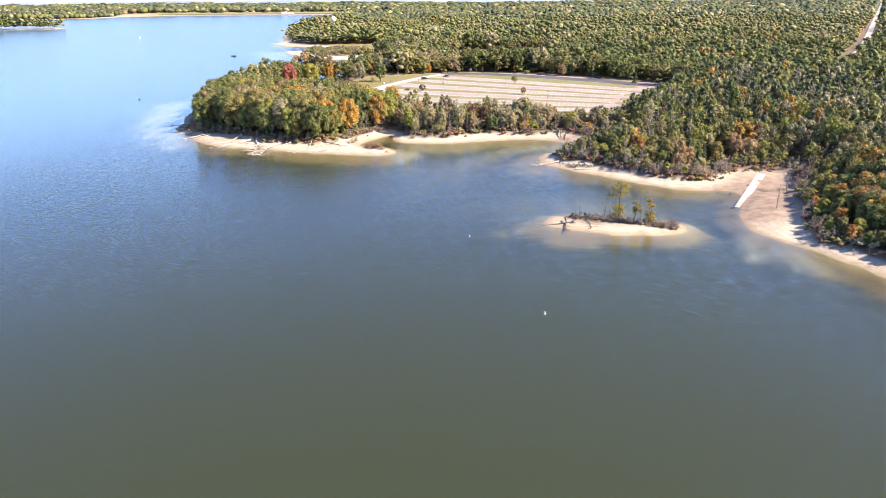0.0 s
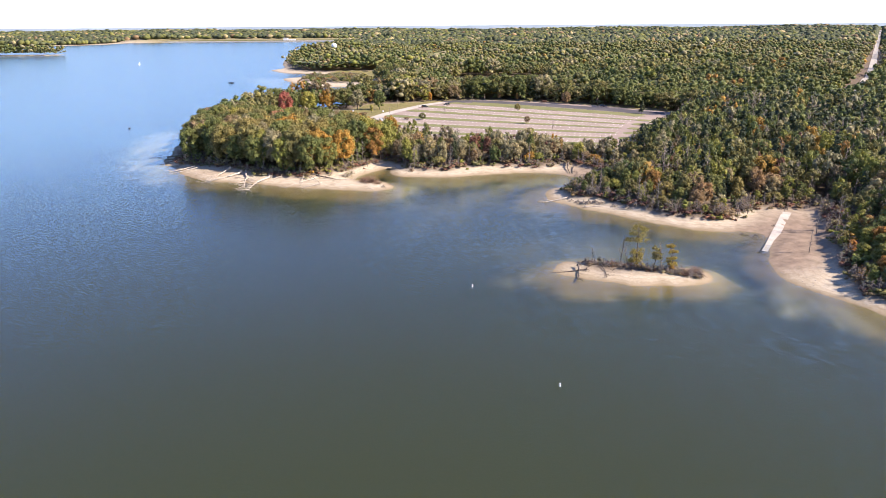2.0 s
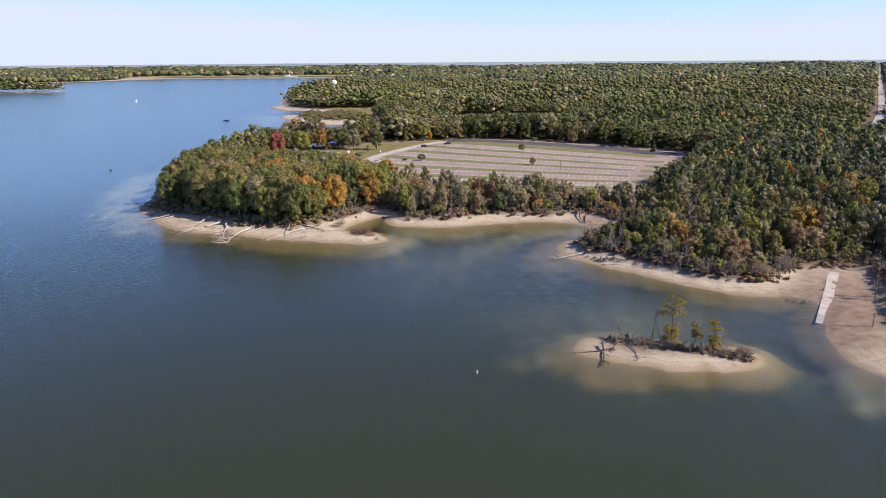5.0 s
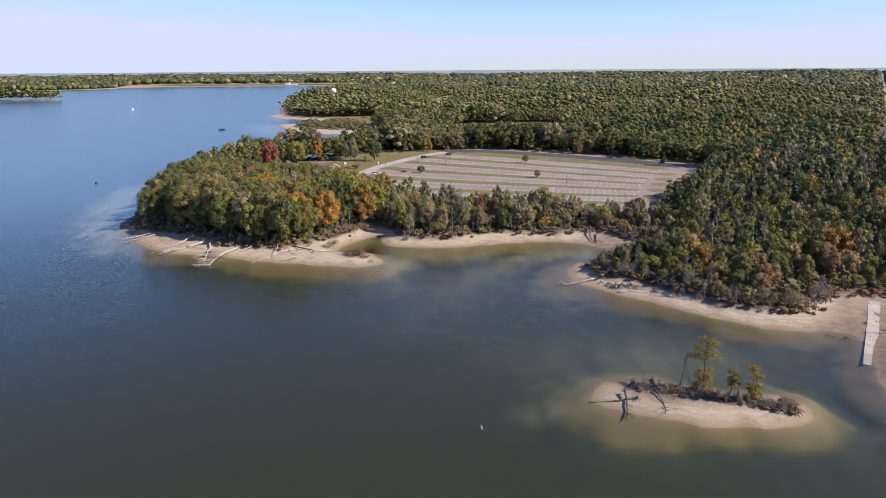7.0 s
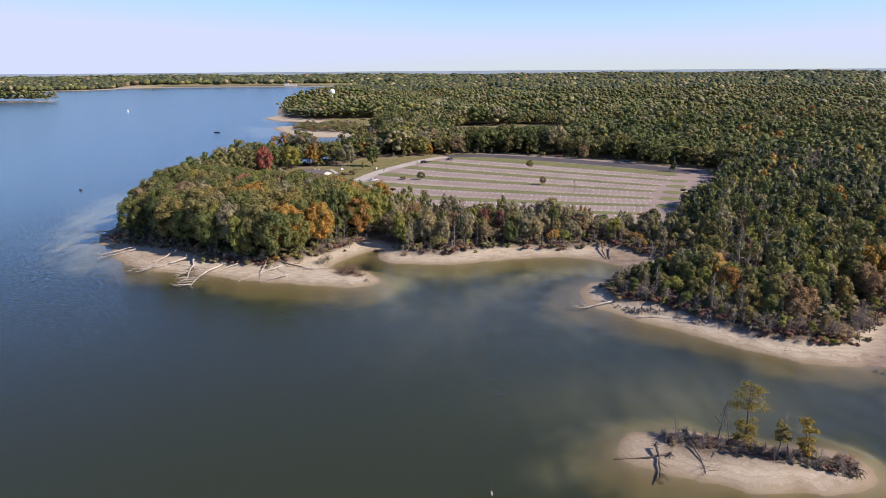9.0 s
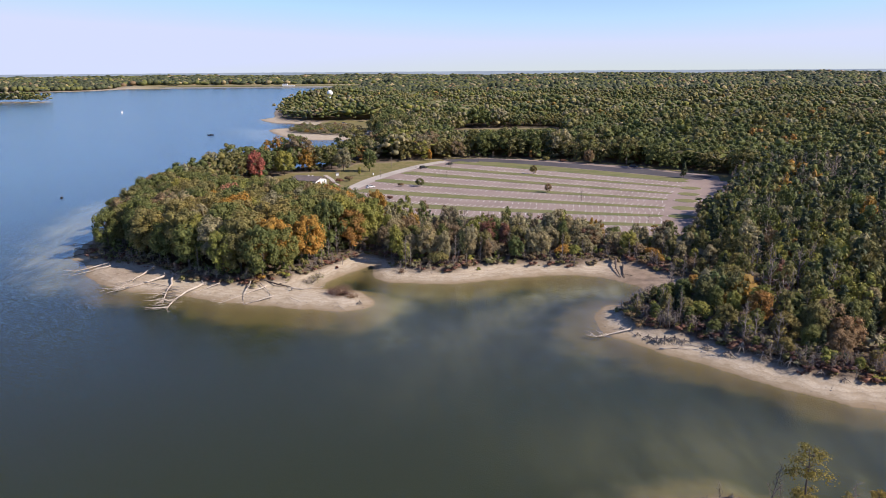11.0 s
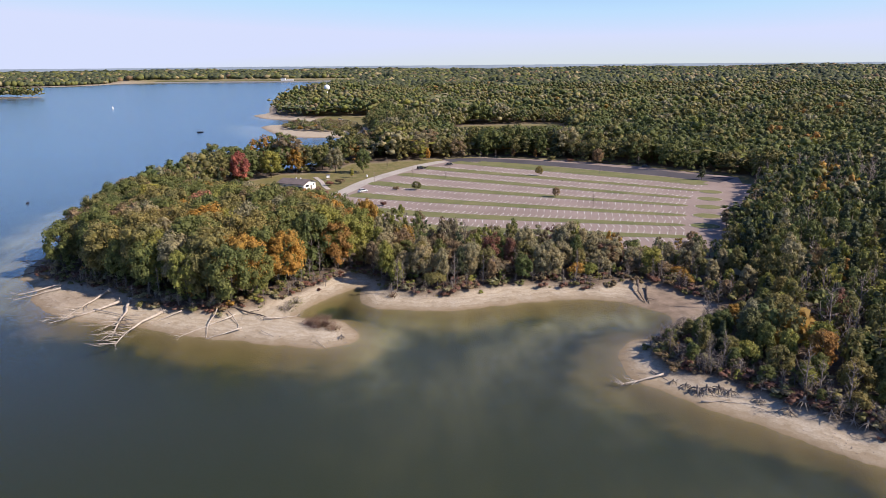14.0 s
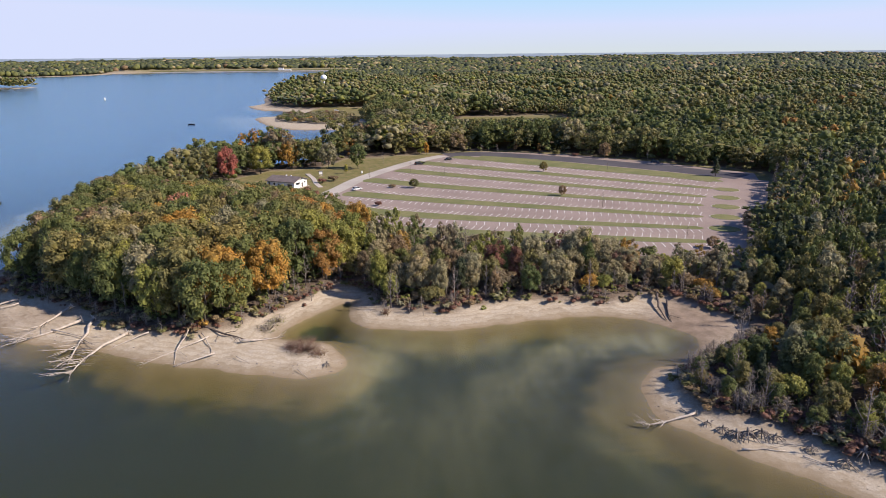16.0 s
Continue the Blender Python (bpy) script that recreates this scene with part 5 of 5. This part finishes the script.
def sail_boat(m):
    ob = thing("sailing_boat", m, "small white sailing boat on the open lake", "boat", "boats on the lake")
    part("hull", hull(6.5, 2.2, 0.8), WHITESTEEL, ob)
    part("mast", cyl(0.06, 0.04, 8.2, (0.5, 0, 0.4), 8), STEEL, ob)
    for nm, pts in (("mainsail", ((0.4, 0, 1.4), (-2.6, 0.35, 1.4), (0.45, 0, 8.2))), ("jib", ((0.7, 0, 1.2), (3.0, 0.1, 1.0), (0.6, 0, 6.6)))):
        b = bmesh.new()
        b.faces.new([b.verts.new(p) for p in pts])
        bmesh.ops.subdivide_edges(b, edges=b.edges[:], cuts=3, use_grid_fill=True)
        for v in b.verts:
            v.co.y += 0.25 * math.sin(v.co.z * 0.45)
        bmesh.ops.solidify(b, geom=b.faces[:], thickness=0.02)
        part(nm, b, WHITEWALL, ob)


sail_boat(pose(-476, 1168, 0.05, 0, 3, 75) @ Matrix.Scale(0.6, 4))


# ---- driftwood ----
def fallen_tree(root, tip, rad, twigs=10, plate=True, mat=None, lift=0.5, label="bleached fallen tree lying across the sandy shore", spread=0.30, curve=0.04):
    """A fallen trunk: root plate at one end, branching crown at the other."""
    r = RNG
    mat, rad = mat or DRIFT, rad * 0.78
    a, b = np.array((*root, ground_z(*root) + rad * 0.7 + lift)), np.array((*tip, max(ground_z(*tip), -0.2) + rad * 0.4))
    L = np.linalg.norm(b - a)
    d = (b - a) / L
    side = np.array((-d[1], d[0], 0))
    ob = thing("fallen_tree", Matrix.Translation(a), label, "driftwood", "driftwood on the shore")
    bow = r.normal(0, curve) * L
    pts = [(b - a) * u + side * bow * math.sin(math.pi * u) + side * r.normal(0, 0.013) * L * (0 < u < 1) + (0, 0, r.uniform(-0.05, 0.12)) for u in np.linspace(0, 1, 7)]
    tri_part("trunk", [tube(pts, [rad * (1 - 0.72 * u) * r.uniform(0.92, 1.08) for u in np.linspace(0, 1, 7)], 8)], mat, ob)
    for j in range(twigs):
        u = r.uniform(0.45, 0.98)
        p = pts[0] + (b - a) * u + side * bow * math.sin(math.pi * u)
        sgn = r.choice((-1, 1))
        g = (d * r.uniform(0.5, 1.0) + side * sgn * r.uniform(0.25, 0.9) + np.array((0, 0, r.uniform(-0.05, 0.45)))) * L * spread * r.uniform(0.5, 1.1)
        q = p + g
        floor = max(ground_z(a[0] + q[0], a[1] + q[1]), -0.25) - a[2] + 0.08
        q[2] = max(q[2], floor)
        mid = (p + q) / 2 + side * r.normal(0, 0.1) + (0, 0, 0.12)
        k = rad * r.uniform(0.14, 0.30)
        sticks = [tube([p, mid, q], [k, k * 0.7, k * 0.25], 5)]
        for _ in range(3):
            s0 = mid + (q - mid) * r.uniform(0.0, 0.8)
            s1 = s0 + g * 0.35 + side * r.normal(0, 0.12) * L * spread + (0, 0, r.uniform(-0.1, 0.3))
            s1[2] = max(s1[2], floor)
            sticks.append(tube([s0, s1], [k * 0.4, k * 0.1], 4))
        tri_part("branch", sticks, mat, ob)
    if plate:
        roots = []
        for j in range(9):
            w = j * 0.7 + r.uniform(-0.2, 0.2)
            o = (side * math.cos(w) + np.array((0, 0, 1)) * math.sin(w)) * rad * r.uniform(2.0, 3.6) - d * rad * r.uniform(0.2, 1.6)
            o[2] = max(o[2], -0.7 * rad - lift)
            roots.append(tube([-d * 0.1, o * 0.5 - d * 0.1, o], [rad * 0.5, rad * 0.28, rad * 0.08], 5))
        tri_part("root_plate", roots, mat, ob, "spread snapped roots")
    return ob


for root, tip, rad, tw, plate in (((-90, 314), (-94.5, 297), 0.42, 9, True), ((-83.3, 305.5), (-95.5, 295.5), 0.48, 12, True), ((-80.8, 306.5), (-76.2, 285), 0.50, 26, True), ((-69.2, 298), (-73.3, 280), 0.48, 20, True),
                                  ((-108, 322), (-118, 316.5), 0.35, 4, True), ((-105.5, 318.5), (-116, 312), 0.22, 3, False), ((-49.9, 295.4), (-61.5, 284), 0.24, 5, False), ((-55.2, 300), (-53.6, 284), 0.20, 4, False),
                                  ((-46, 287), (-53.5, 283.2), 0.28, 5, False), ((-42, 293), (-34.2, 298), 0.34, 4, True), ((-52, 297), (-46.8, 286), 0.18, 3, False), ((-64, 297.5), (-70.5, 291.5), 0.2, 3, False),
                                  ((-88, 301), (-74, 297), 0.2, 2, False), ((-27, 279.6), (-24.5, 277), 0.12, 1, False), ((-41, 285.5), (-37.5, 283), 0.10, 1, False)):
    fallen_tree(root, tip, rad, tw, plate)
for root, tip, rad in (((-57, 301), (-41.5, 294.6), 0.5), ((-66, 303.5), (-58, 299.5), 0.35), ((-120, 339), (-131, 345), 0.3), ((-121, 344), (-136, 352), 0.35), ((-118, 335), (-128, 334), 0.3)):
    fallen_tree(root, tip, rad, 3, True, DARKWOOD, 0.15, "dark weathered log below the bank of the wood")
fallen_tree((56.8, 317), (55.4, 304.6), 0.45, 2, True, DARKWOOD, 0.8, "dark weathered trunk leaning on the mud flat")
fallen_tree((58.8, 315), (56.3, 303.8), 0.38, 1, False, DARKWOOD, 0.3, "dark weathered trunk leaning on the mud flat")
fallen_tree((46.1, 259.6), (36.6, 257.8), 0.30, 16, True, DRIFT, 0.4)
for root, tip, rad in (((50, 249.2), (56.5, 248.2), 0.2), ((62, 251), (68.5, 247.8), 0.22), ((44.5, 262), (47, 257), 0.14), ((70, 243), (75, 240.2), 0.2), ((58.4, 246.5), (62.3, 243.0), 0.12)):
    fallen_tree(root, tip, rad, 3, False, DRIFT, 0.12, "grey driftwood log on the narrow beach")


def root_stump(x, y, size, legs, mat=None, label="grey stump standing on bare spread roots", turn=None):
    """A washed-out stump whose bare roots stand on the sand."""
    r = RNG
    z = ground_z(x, y)
    ob = thing("root_stump", pose(x, y, z, 0, 0, r.uniform(0, 360) if turn is None else turn), label, "driftwood", "driftwood on the shore")
    tri_part("stump", [tube([(0, 0, size * 0.45), (0.05, 0.02, size * 0.75), (0.1 * size, 0.03, size * 1.0)], [size * 0.17, size * 0.14, size * 0.10], 8)], mat or TWIG, ob)
    for j in range(legs):
        w = j * 6.283 / legs + r.uniform(-0.3, 0.3)
        o = np.array((math.cos(w), math.sin(w), 0)) * size * r.uniform(0.7, 1.5)
        tri_part("root", [tube([(0, 0, size * 0.55), o * 0.45 + (0, 0, size * r.uniform(0.3, 0.55)), o + (0, 0, -0.1)], [size * 0.09, size * 0.065, size * 0.025], 5)], mat or TWIG, ob)
    return ob


for x, y, s, n in ((49, 254.7, 1.6, 9), (50.6, 252.8, 2.1, 13), (52.2, 252.4, 2.2, 12), (54.6, 252.6, 2.0, 12), (56.4, 251.6, 1.6, 9), (60.3, 248, 1.5, 8), (63.4, 243.8, 1.8, 6), (66.6, 244.6, 2.4, 11), (68.2, 243.6, 1.9, 9),
                   (47.2, 256.8, 1.3, 7), (64.5, 246.2, 1.2, 7), (69.3, 240.5, 1.8, 8), (73.4, 236.6, 1.7, 8), (72, 238.2, 1.5, 9), (81, 229.8, 1.2, 7), (77.5, 232.3, 1.4, 7), (92.8, 216.9, 0.8, 6), (-21.5, 282.0, 1.3, 7)):
    root_stump(x, y, s * 0.78, n + 2, GREYROOT)
for x, y, s in ((94.8, 215.6, 0.9), (91.6, 217.9, 0.7), (103, 222, 0.8)):
    root_stump(x, y, s, 6, DARKWOOD, "dark rotten stump on the wet sand by the ramp")


def pebble_line():
    """Loose stones and bits of wood along the tide lines."""
    r = np.random.RandomState(31)
    pieces = []
    for line, off, n in ((spline(SPIT_SHORE[8:22], 1.0), 2.0, 260), (spline(COVE_SHORE, 1.0), 3.0, 260), (spline(EAST_SHORE[4:], 1.0), 2.5, 260), (ISLET_LINE, -2.5, 160)):
        g = np.gradient(line, axis=0)
        g /= np.linalg.norm(g, axis=1)[:, None] + 1e-9
        nr = np.stack([g[:, 1], -g[:, 0]], 1)
        for _ in range(n):
            i = r.randint(len(line))
            p = line[i] + nr[i] * (off * r.uniform(0.15, 2.6))
            z = ground_z(*p)
            if z < 0.03:
                continue
            s = r.uniform(0.03, 0.10) * (2.0 if r.uniform() < 0.06 else 1)
            w = r.uniform(0, 3.14)
            k = np.array((s * r.uniform(1, 3.5), s, s * 0.6))
            v = ICO_V * k
            v = np.stack([v[:, 0] * math.cos(w) - v[:, 1] * math.sin(w), v[:, 0] * math.sin(w) + v[:, 1] * math.cos(w), v[:, 2]], 1)
            pieces.append((v + (p[0], p[1], z + s * 0.2), ICO_F))
    v, f = joined(pieces)
    tagged(new("shore_litter", mesh_np("shore_litter", v, f, [varied("shore_litter", [(0.12, 0.09, 0.07), (0.36, 0.31, 0.27)], 2.0)])), "stones and bits of driftwood strewn along the shore", "shore litter", kind="stuff")


pebble_line()


# ---- islet ----
def islet_tree(x, y, h, w, tone, clusters, label):
    """A thin, open tree: a bent trunk with a few separate leaf masses."""
    r = RNG
    ob = thing("islet_tree", pose(x, y, ground_z(x, y) - 0.1), label, "tree", "trees on the islet")
    pts = [(r.normal(0, 0.07) * i, r.normal(0, 0.07) * i, h * 0.92 * i / 5) for i in range(6)]
    sticks = [tube(pts, [0.16 * h / 11 * (1.25 - 0.19 * i) for i in range(6)], 7)]
    leaves = []
    for cz, cr, off in clusters:
        base = np.array((np.interp(cz, np.linspace(0, 0.92, 6), [p[0] for p in pts]), np.interp(cz, np.linspace(0, 0.92, 6), [p[1] for p in pts]), cz * h))
        for j in range(7):
            wv = j * 2.4 + r.uniform(-0.5, 0.5)
            c = base + np.array((math.cos(wv), math.sin(wv), r.uniform(-0.5, 0.5))) * cr * w * r.uniform(0.35, 0.95) + np.array(off)
            sticks.append(tube([base - (0, 0, 0.06 * h), c], [0.045 * h / 11, 0.012], 4))
            p = ball_points(100, r)
            leaves.append(sprays(c + p * cr * w * 0.46 * (1, 1, 0.5) * r.uniform(0.15, 1.3, (100, 1)), p, 0.125, r))
    tri_part("trunk", sticks, BARK, ob)
    v, f = joined(leaves)
    part("crown", mesh_np("crown", v, f, [LEAVES[TONES.index(tone)]]), None, ob)


islet_tree(51.3, 188.0, 12.2, 5.4, "amber", [(0.88, 0.34, (0.4, 0, 0)), (0.72, 0.52, (0.2, 0, 0)), (0.60, 0.40, (-0.8, 0, 0)), (0.34, 0.30, (-0.2, 0, 0)), (0.22, 0.38, (-0.4, 0, 0)), (0.12, 0.36, (-0.3, 0, 0))], "tall thin yellow-green tree on the sandy islet")
islet_tree(54.4, 183.2, 7.4, 2.6, "olive", [(0.85, 0.34, (0, 0, 0)), (0.68, 0.42, (0, 0, 0)), (0.52, 0.45, (0.1, 0, 0))], "small olive-green tree on the sandy islet")
islet_tree(58.5, 182.6, 8.0, 2.7, "amber", [(0.88, 0.34, (0.1, 0, 0)), (0.7, 0.44, (0.2, 0, 0)), (0.5, 0.46, (0, 0, 0)), (0.32, 0.46, (-0.1, 0, 0))], "narrow yellow-green tree on the sandy islet")
islet_tree(58.5, 182.6 + 0.5, 8.0, 2.4, "gold", [(0.26, 0.4, (0.1, 0, 0)), (0.16, 0.3, (0.3, 0, 0))], "golden young tree low on the sandy islet")
for x, y, h, lean in ((47.6, 190.2, 8.5, (4, -8)), (40.6, 190.4, 4.5, (0, 6)), (39.2, 189.8, 3.2, (10, 30)), (56.9, 184.8, 8.0, (-3, -6)), (37.8, 190.2, 2.6, (0, -45)), (49.5, 190, 5.5, (8, 10))):
    bare_tree(x, y, h, h * 0.7, lean, TWIG, "on the sandy islet")
fallen_tree((37.4, 184.4), (28.6, 184.8), 0.24, 5, True, DARKWOOD, 0.15, "grey log lying across the islet's tip", 0.15)
fallen_tree((35.9, 186.4), (34.0, 178.2), 0.32, 6, True, DARKWOOD, 0.7, "dark forked trunk standing out over the water", 0.2)
fallen_tree((41.8, 187.0), (41.6, 179.6), 0.20, 14, False, DARKWOOD, 0.4, "dark fallen branch spread on the sand", 0.32)
fallen_tree((45, 187.2), (51, 186.0), 0.3, 6, True, DARKWOOD, 0.3, "dark fallen trunk among the islet's brush", 0.2)
for root, tip in (((43, 188.2), (48.5, 185.2)), ((47.5, 187.0), (44.0, 183.6)), ((51, 187.2), (57, 184.0)), ((54.5, 184.4), (60.2, 181.4)), ((60, 180.6), (65, 179.0)), ((41.5, 189.4), (38.4, 186.6)), ((55, 185.5), (50.2, 184.2))):
    fallen_tree(root, tip, 0.17, 7, False, DARKWOOD, 0.35, "dark dead branch lying in the islet's brush", 0.3)
fallen_tree((59.5, 181.8), (63.5, 183.2), 0.14, 5, False, DRIFT, 0.3, "pale thin log among the islet's brush", 0.2)
root_stump(37.6, 184.2, 0.9, 7, DARKWOOD, "dark root stump on the sandy islet")
for x, y, s in ((38.5, 189.6, 1.5), (43.5, 187.3, 1.2), (62.6, 179.6, 1.4), (64.8, 179.2, 1.3)):
    root_stump(x, y, s, 9, DARKWOOD, "dark tangled roots on the sandy islet")


def islet_brush():
    """Low bare brush and dead grass along the islet's back."""
    r = np.random.RandomState(77)
    pile, pieces = Pile(), []
    for _ in range(330):
        u = r.uniform(0, 1)
        x = 38.5 + 27 * u + r.normal(0, 0.5)
        y = 189.6 - 9.0 * u + 1.5 * math.sin(u * 5) * 0.6 + r.normal(0, 1.25)
        z = ground_z(x, y)
        h = r.uniform(0.6, 1.8)
        if z < 0.3:
            continue
        if r.uniform() < 0.42:
            pile.add(FAR["shrub"][r.randint(5)], x, y, z - 0.15, h * 1.3, h * 0.8, r.uniform(0, 6), TONES.index(pick(r, dict(brown=5, russet=3, sage=2))))
        else:
            pile.add(BARE[r.randint(4)], x, y, z - 0.05, h * 2.4, h * 1.15, r.uniform(0, 6), TWIG_SLOT)
    pile.done("islet_brush", "tangle of bare brush and dead stems on the islet", "brush")


islet_brush()


def bare_bush(x, y, w, h, tone, label, n=46):
    """A round bush of many thin stems with a thin veil of leaves."""
    r = RNG
    ob = thing("bush", pose(x, y, ground_z(x, y) - 0.05), label, "bush", "bushes on the shore")
    sticks = []
    for _ in range(n):
        a = r.uniform(0, 6.283)
        q = math.sqrt(r.uniform(0, 1))
        e = np.array((math.cos(a) * q * w / 2, math.sin(a) * q * w / 2, h * math.sqrt(max(0.08, 1 - q * q)) * r.uniform(0.75, 1.05)))
        sticks.append(tube([(e[0] * 0.15, e[1] * 0.15, 0), e * (0.6, 0.6, 0.55), e], [0.035, 0.022, 0.006], 3))
        for _ in range(3):
            s = e * r.uniform(0.5, 0.95)
            sticks.append(tube([s, s + r.normal(0, 0.16, 3) * w * 0.5 + (0, 0, 0.15)], [0.014, 0.004], 3))
    tri_part("stem_clump", sticks, REDTWIG if tone in ("russet", "brown") else TWIG, ob)
    k = 420 if w > 6 else 260
    p = ball_points(k, r)
    p[:, 2] = abs(p[:, 2])
    part("leaves", mesh_np("leaves", *sprays(p * (w / 2, w / 2, h) * r.uniform(0.5, 1.02, (k, 1)), p, 0.10, r), [LEAVES[TONES.index(tone)]]), None, ob)


bare_bush(-27.2, 289.0, 8.2, 3.3, "brown", "brown bare-stemmed bush on the sand spit", 190)
bare_bush(-24.0, 287.0, 4.4, 2.0, "brown", "small brown bush on the sand spit")
bare_bush(-30.5, 290.5, 4.0, 2.2, "russet", "dark russet bush on the sand spit")
bare_bush(-38, 301.5, 6.0, 2.6, "olive", "olive bush at the head of the little inlet")
bare_bush(-37, 306, 5.0, 2.4, "lime", "yellow-green bush at the head of the little inlet")
bare_bush(64.6, 181.4, 4.6, 2.2, "russet", "reddish leafless bush on the sandy islet", 80)
bare_bush(62.0, 181.0, 3.0, 1.4, "russet", "low reddish bush on the sandy islet")
bare_bush(-11.5, 309.8, 3.2, 1.7, "brown", "brown bush on the cove's sandy bank")
bare_bush(90, 233, 9.0, 4.2, "gold", "wide tawny bush beside the sandy shore", 90)
bare_bush(84, 234.5, 7.0, 3.4, "brown", "wide brown bush beside the sandy shore", 80)
bare_bush(99.6, 170.5, 4.6, 4.6, "orange", "orange young bush at the edge of the wood")


for kind, tone, x, y, h, w in (("broad", "sage", 41, 337, 13.5, 12), ("broad", "sage", 47, 333, 11.5, 10), ("broad", "green", 18.5, 330, 12.5, 9), ("broad", "olive", 26, 327, 10.5, 8), ("broad", "lime", 62.5, 323, 9.0, 7),
                               ("broad", "olive", -4, 322, 11.5, 8), ("tall", "lime", -14, 322, 12, 7), ("tall", "sage", 33, 326, 10.5, 7), ("broad", "brown", 9, 324, 9.5, 8), ("broad", "sage", 52, 330, 9.5, 8)):
    plant(kind, tone, x, y, h, w, None, "behind the cove's beach", "trees behind the cove")

# ---- single trees round the lawn and car park ----
LAWNSIDE = ("by the lawn", "trees round the lawn")
for kind, tone, x, y, h, w in (("broad", "red", -101.5, 489, 16.5, 11.5), ("broad", "lime", -90, 506, 15.5, 13), ("broad", "gold", -80, 523, 14.5, 10), ("broad", "orange", -78, 527, 14, 9), ("broad", "green", -41.5, 520, 14.5, 11),
                               ("broad", "green", -66.5, 532, 15, 12), ("broad", "sage", -57.5, 522, 14.5, 11), ("broad", "gold", -121, 494, 12, 9), ("tall", "brown", -110, 486, 10, 6), ("shrub", "brown", -49.5, 484, 4.2, 4.8),
                               ("shrub", "russet", -54, 479, 3.4, 4.0), ("tall", "lime", -45.8, 503.9, 5.5, 3.2), ("tall", "gold", -5.8, 569, 7.5, 4.5)):
    plant(kind, tone, x, y, h, w, None, *LAWNSIDE)
PARKSIDE = ("on a strip of the car park", "trees in the car park")
for kind, tone, x, y, h, w in (("broad", "olive", 55.2, 503.8, 5.6, 4.6), ("broad", "brown", 54.1, 441.7, 5.0, 4.4), ("broad", "olive", -9.7, 463.4, 4.6, 5.2), ("shrub", "brown", -19.6, 464, 2.8, 3.4), ("cone", "pine", 136.1, 485, 9.5, 8.5),
                               ("tall", "orange", 62.3, 572.8, 6.0, 3.6), ("shrub", "olive", 71.1, 562.1, 4.6, 5.2), ("shrub", "russet", 81.4, 556.5, 2.6, 4.0), ("broad", "brown", 96.5, 547.8, 9.0, 8.0), ("shrub", "russet", -22.8, 425.7, 3.0, 3.0),
                               ("tall", "brown", 48.8, 580, 6.0, 4.0), ("broad", "brown", 86.5, 358.6, 4.2, 4.6)):
    plant(kind, tone, x, y, h, w, LOT_Z + 0.05, *PARKSIDE)
for x, y, h in ((-13.2, 506.8, 5.5), (4.5, 497.1, 5.0), (7.2, 529.5, 5.5), (66, 418.5, 6.5), (26.9, 566, 6.5), (117.4, 535.4, 6.5), (36.9, 573, 6), (83.7, 373, 4.0), (-32, 486.7, 6.0), (-29.5, 537, 7), (89, 508.5, 5)):
    bare_tree(x, y, h, h * 1.05, (0, 0), TWIG, "in the car park")
for x, y, h in ((-10.3, 312, 10.5), (-8.8, 312.8, 8.5), (-97.5, 322.5, 9.5), (-74, 309, 8), (49.5, 266.5, 6), (57.5, 258.5, 9), (61.3, 318.5, 7), (72, 298, 9), (40, 319, 9.5), (13.5, 317, 9), (100.6, 196, 8), (112, 214, 10)):
    bare_tree(x, y, h, h * 0.55)


# ---- far distance ----
def distance():
    """A glowing strip for the farthest woods, behind everything, with the haze put into its blue colour."""
    r = np.random.RandomState(3)
    m, n, l, p = material("haze_glow")
    # emission though it is no lamp; distance haze is mixed into these blues
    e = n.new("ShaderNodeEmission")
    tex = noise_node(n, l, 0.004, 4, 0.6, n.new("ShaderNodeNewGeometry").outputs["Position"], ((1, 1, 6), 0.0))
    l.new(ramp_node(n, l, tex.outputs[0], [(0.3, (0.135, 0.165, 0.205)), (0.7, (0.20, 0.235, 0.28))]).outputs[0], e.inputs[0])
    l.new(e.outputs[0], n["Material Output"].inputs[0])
    v, f = [], []
    k = 240
    top = 44 + np.cumsum(r.normal(0, 0.5, k + 1)) * 0.3
    for i in range(k + 1):
        w = radians(-44 + 88 * i / k)
        x, y = 4880 * math.sin(w) / math.cos(w * 0.5), 80 + 4830 * math.cos(w) / math.cos(w * 0.5)
        v += [(x, y, -5), (x, y, float(np.clip(top[i], 41, 47)) + r.uniform(-0.8, 0.8))]
        if i:
            f += [(2 * i - 2, 2 * i, 2 * i + 1), (2 * i - 2, 2 * i + 1, 2 * i - 1)]
    tagged(new("backdrop", mesh_np("backdrop", v, f, [m])), "glowing haze-blue strip standing in for distant woods at the horizon", "backdrop", kind="structure")


distance()
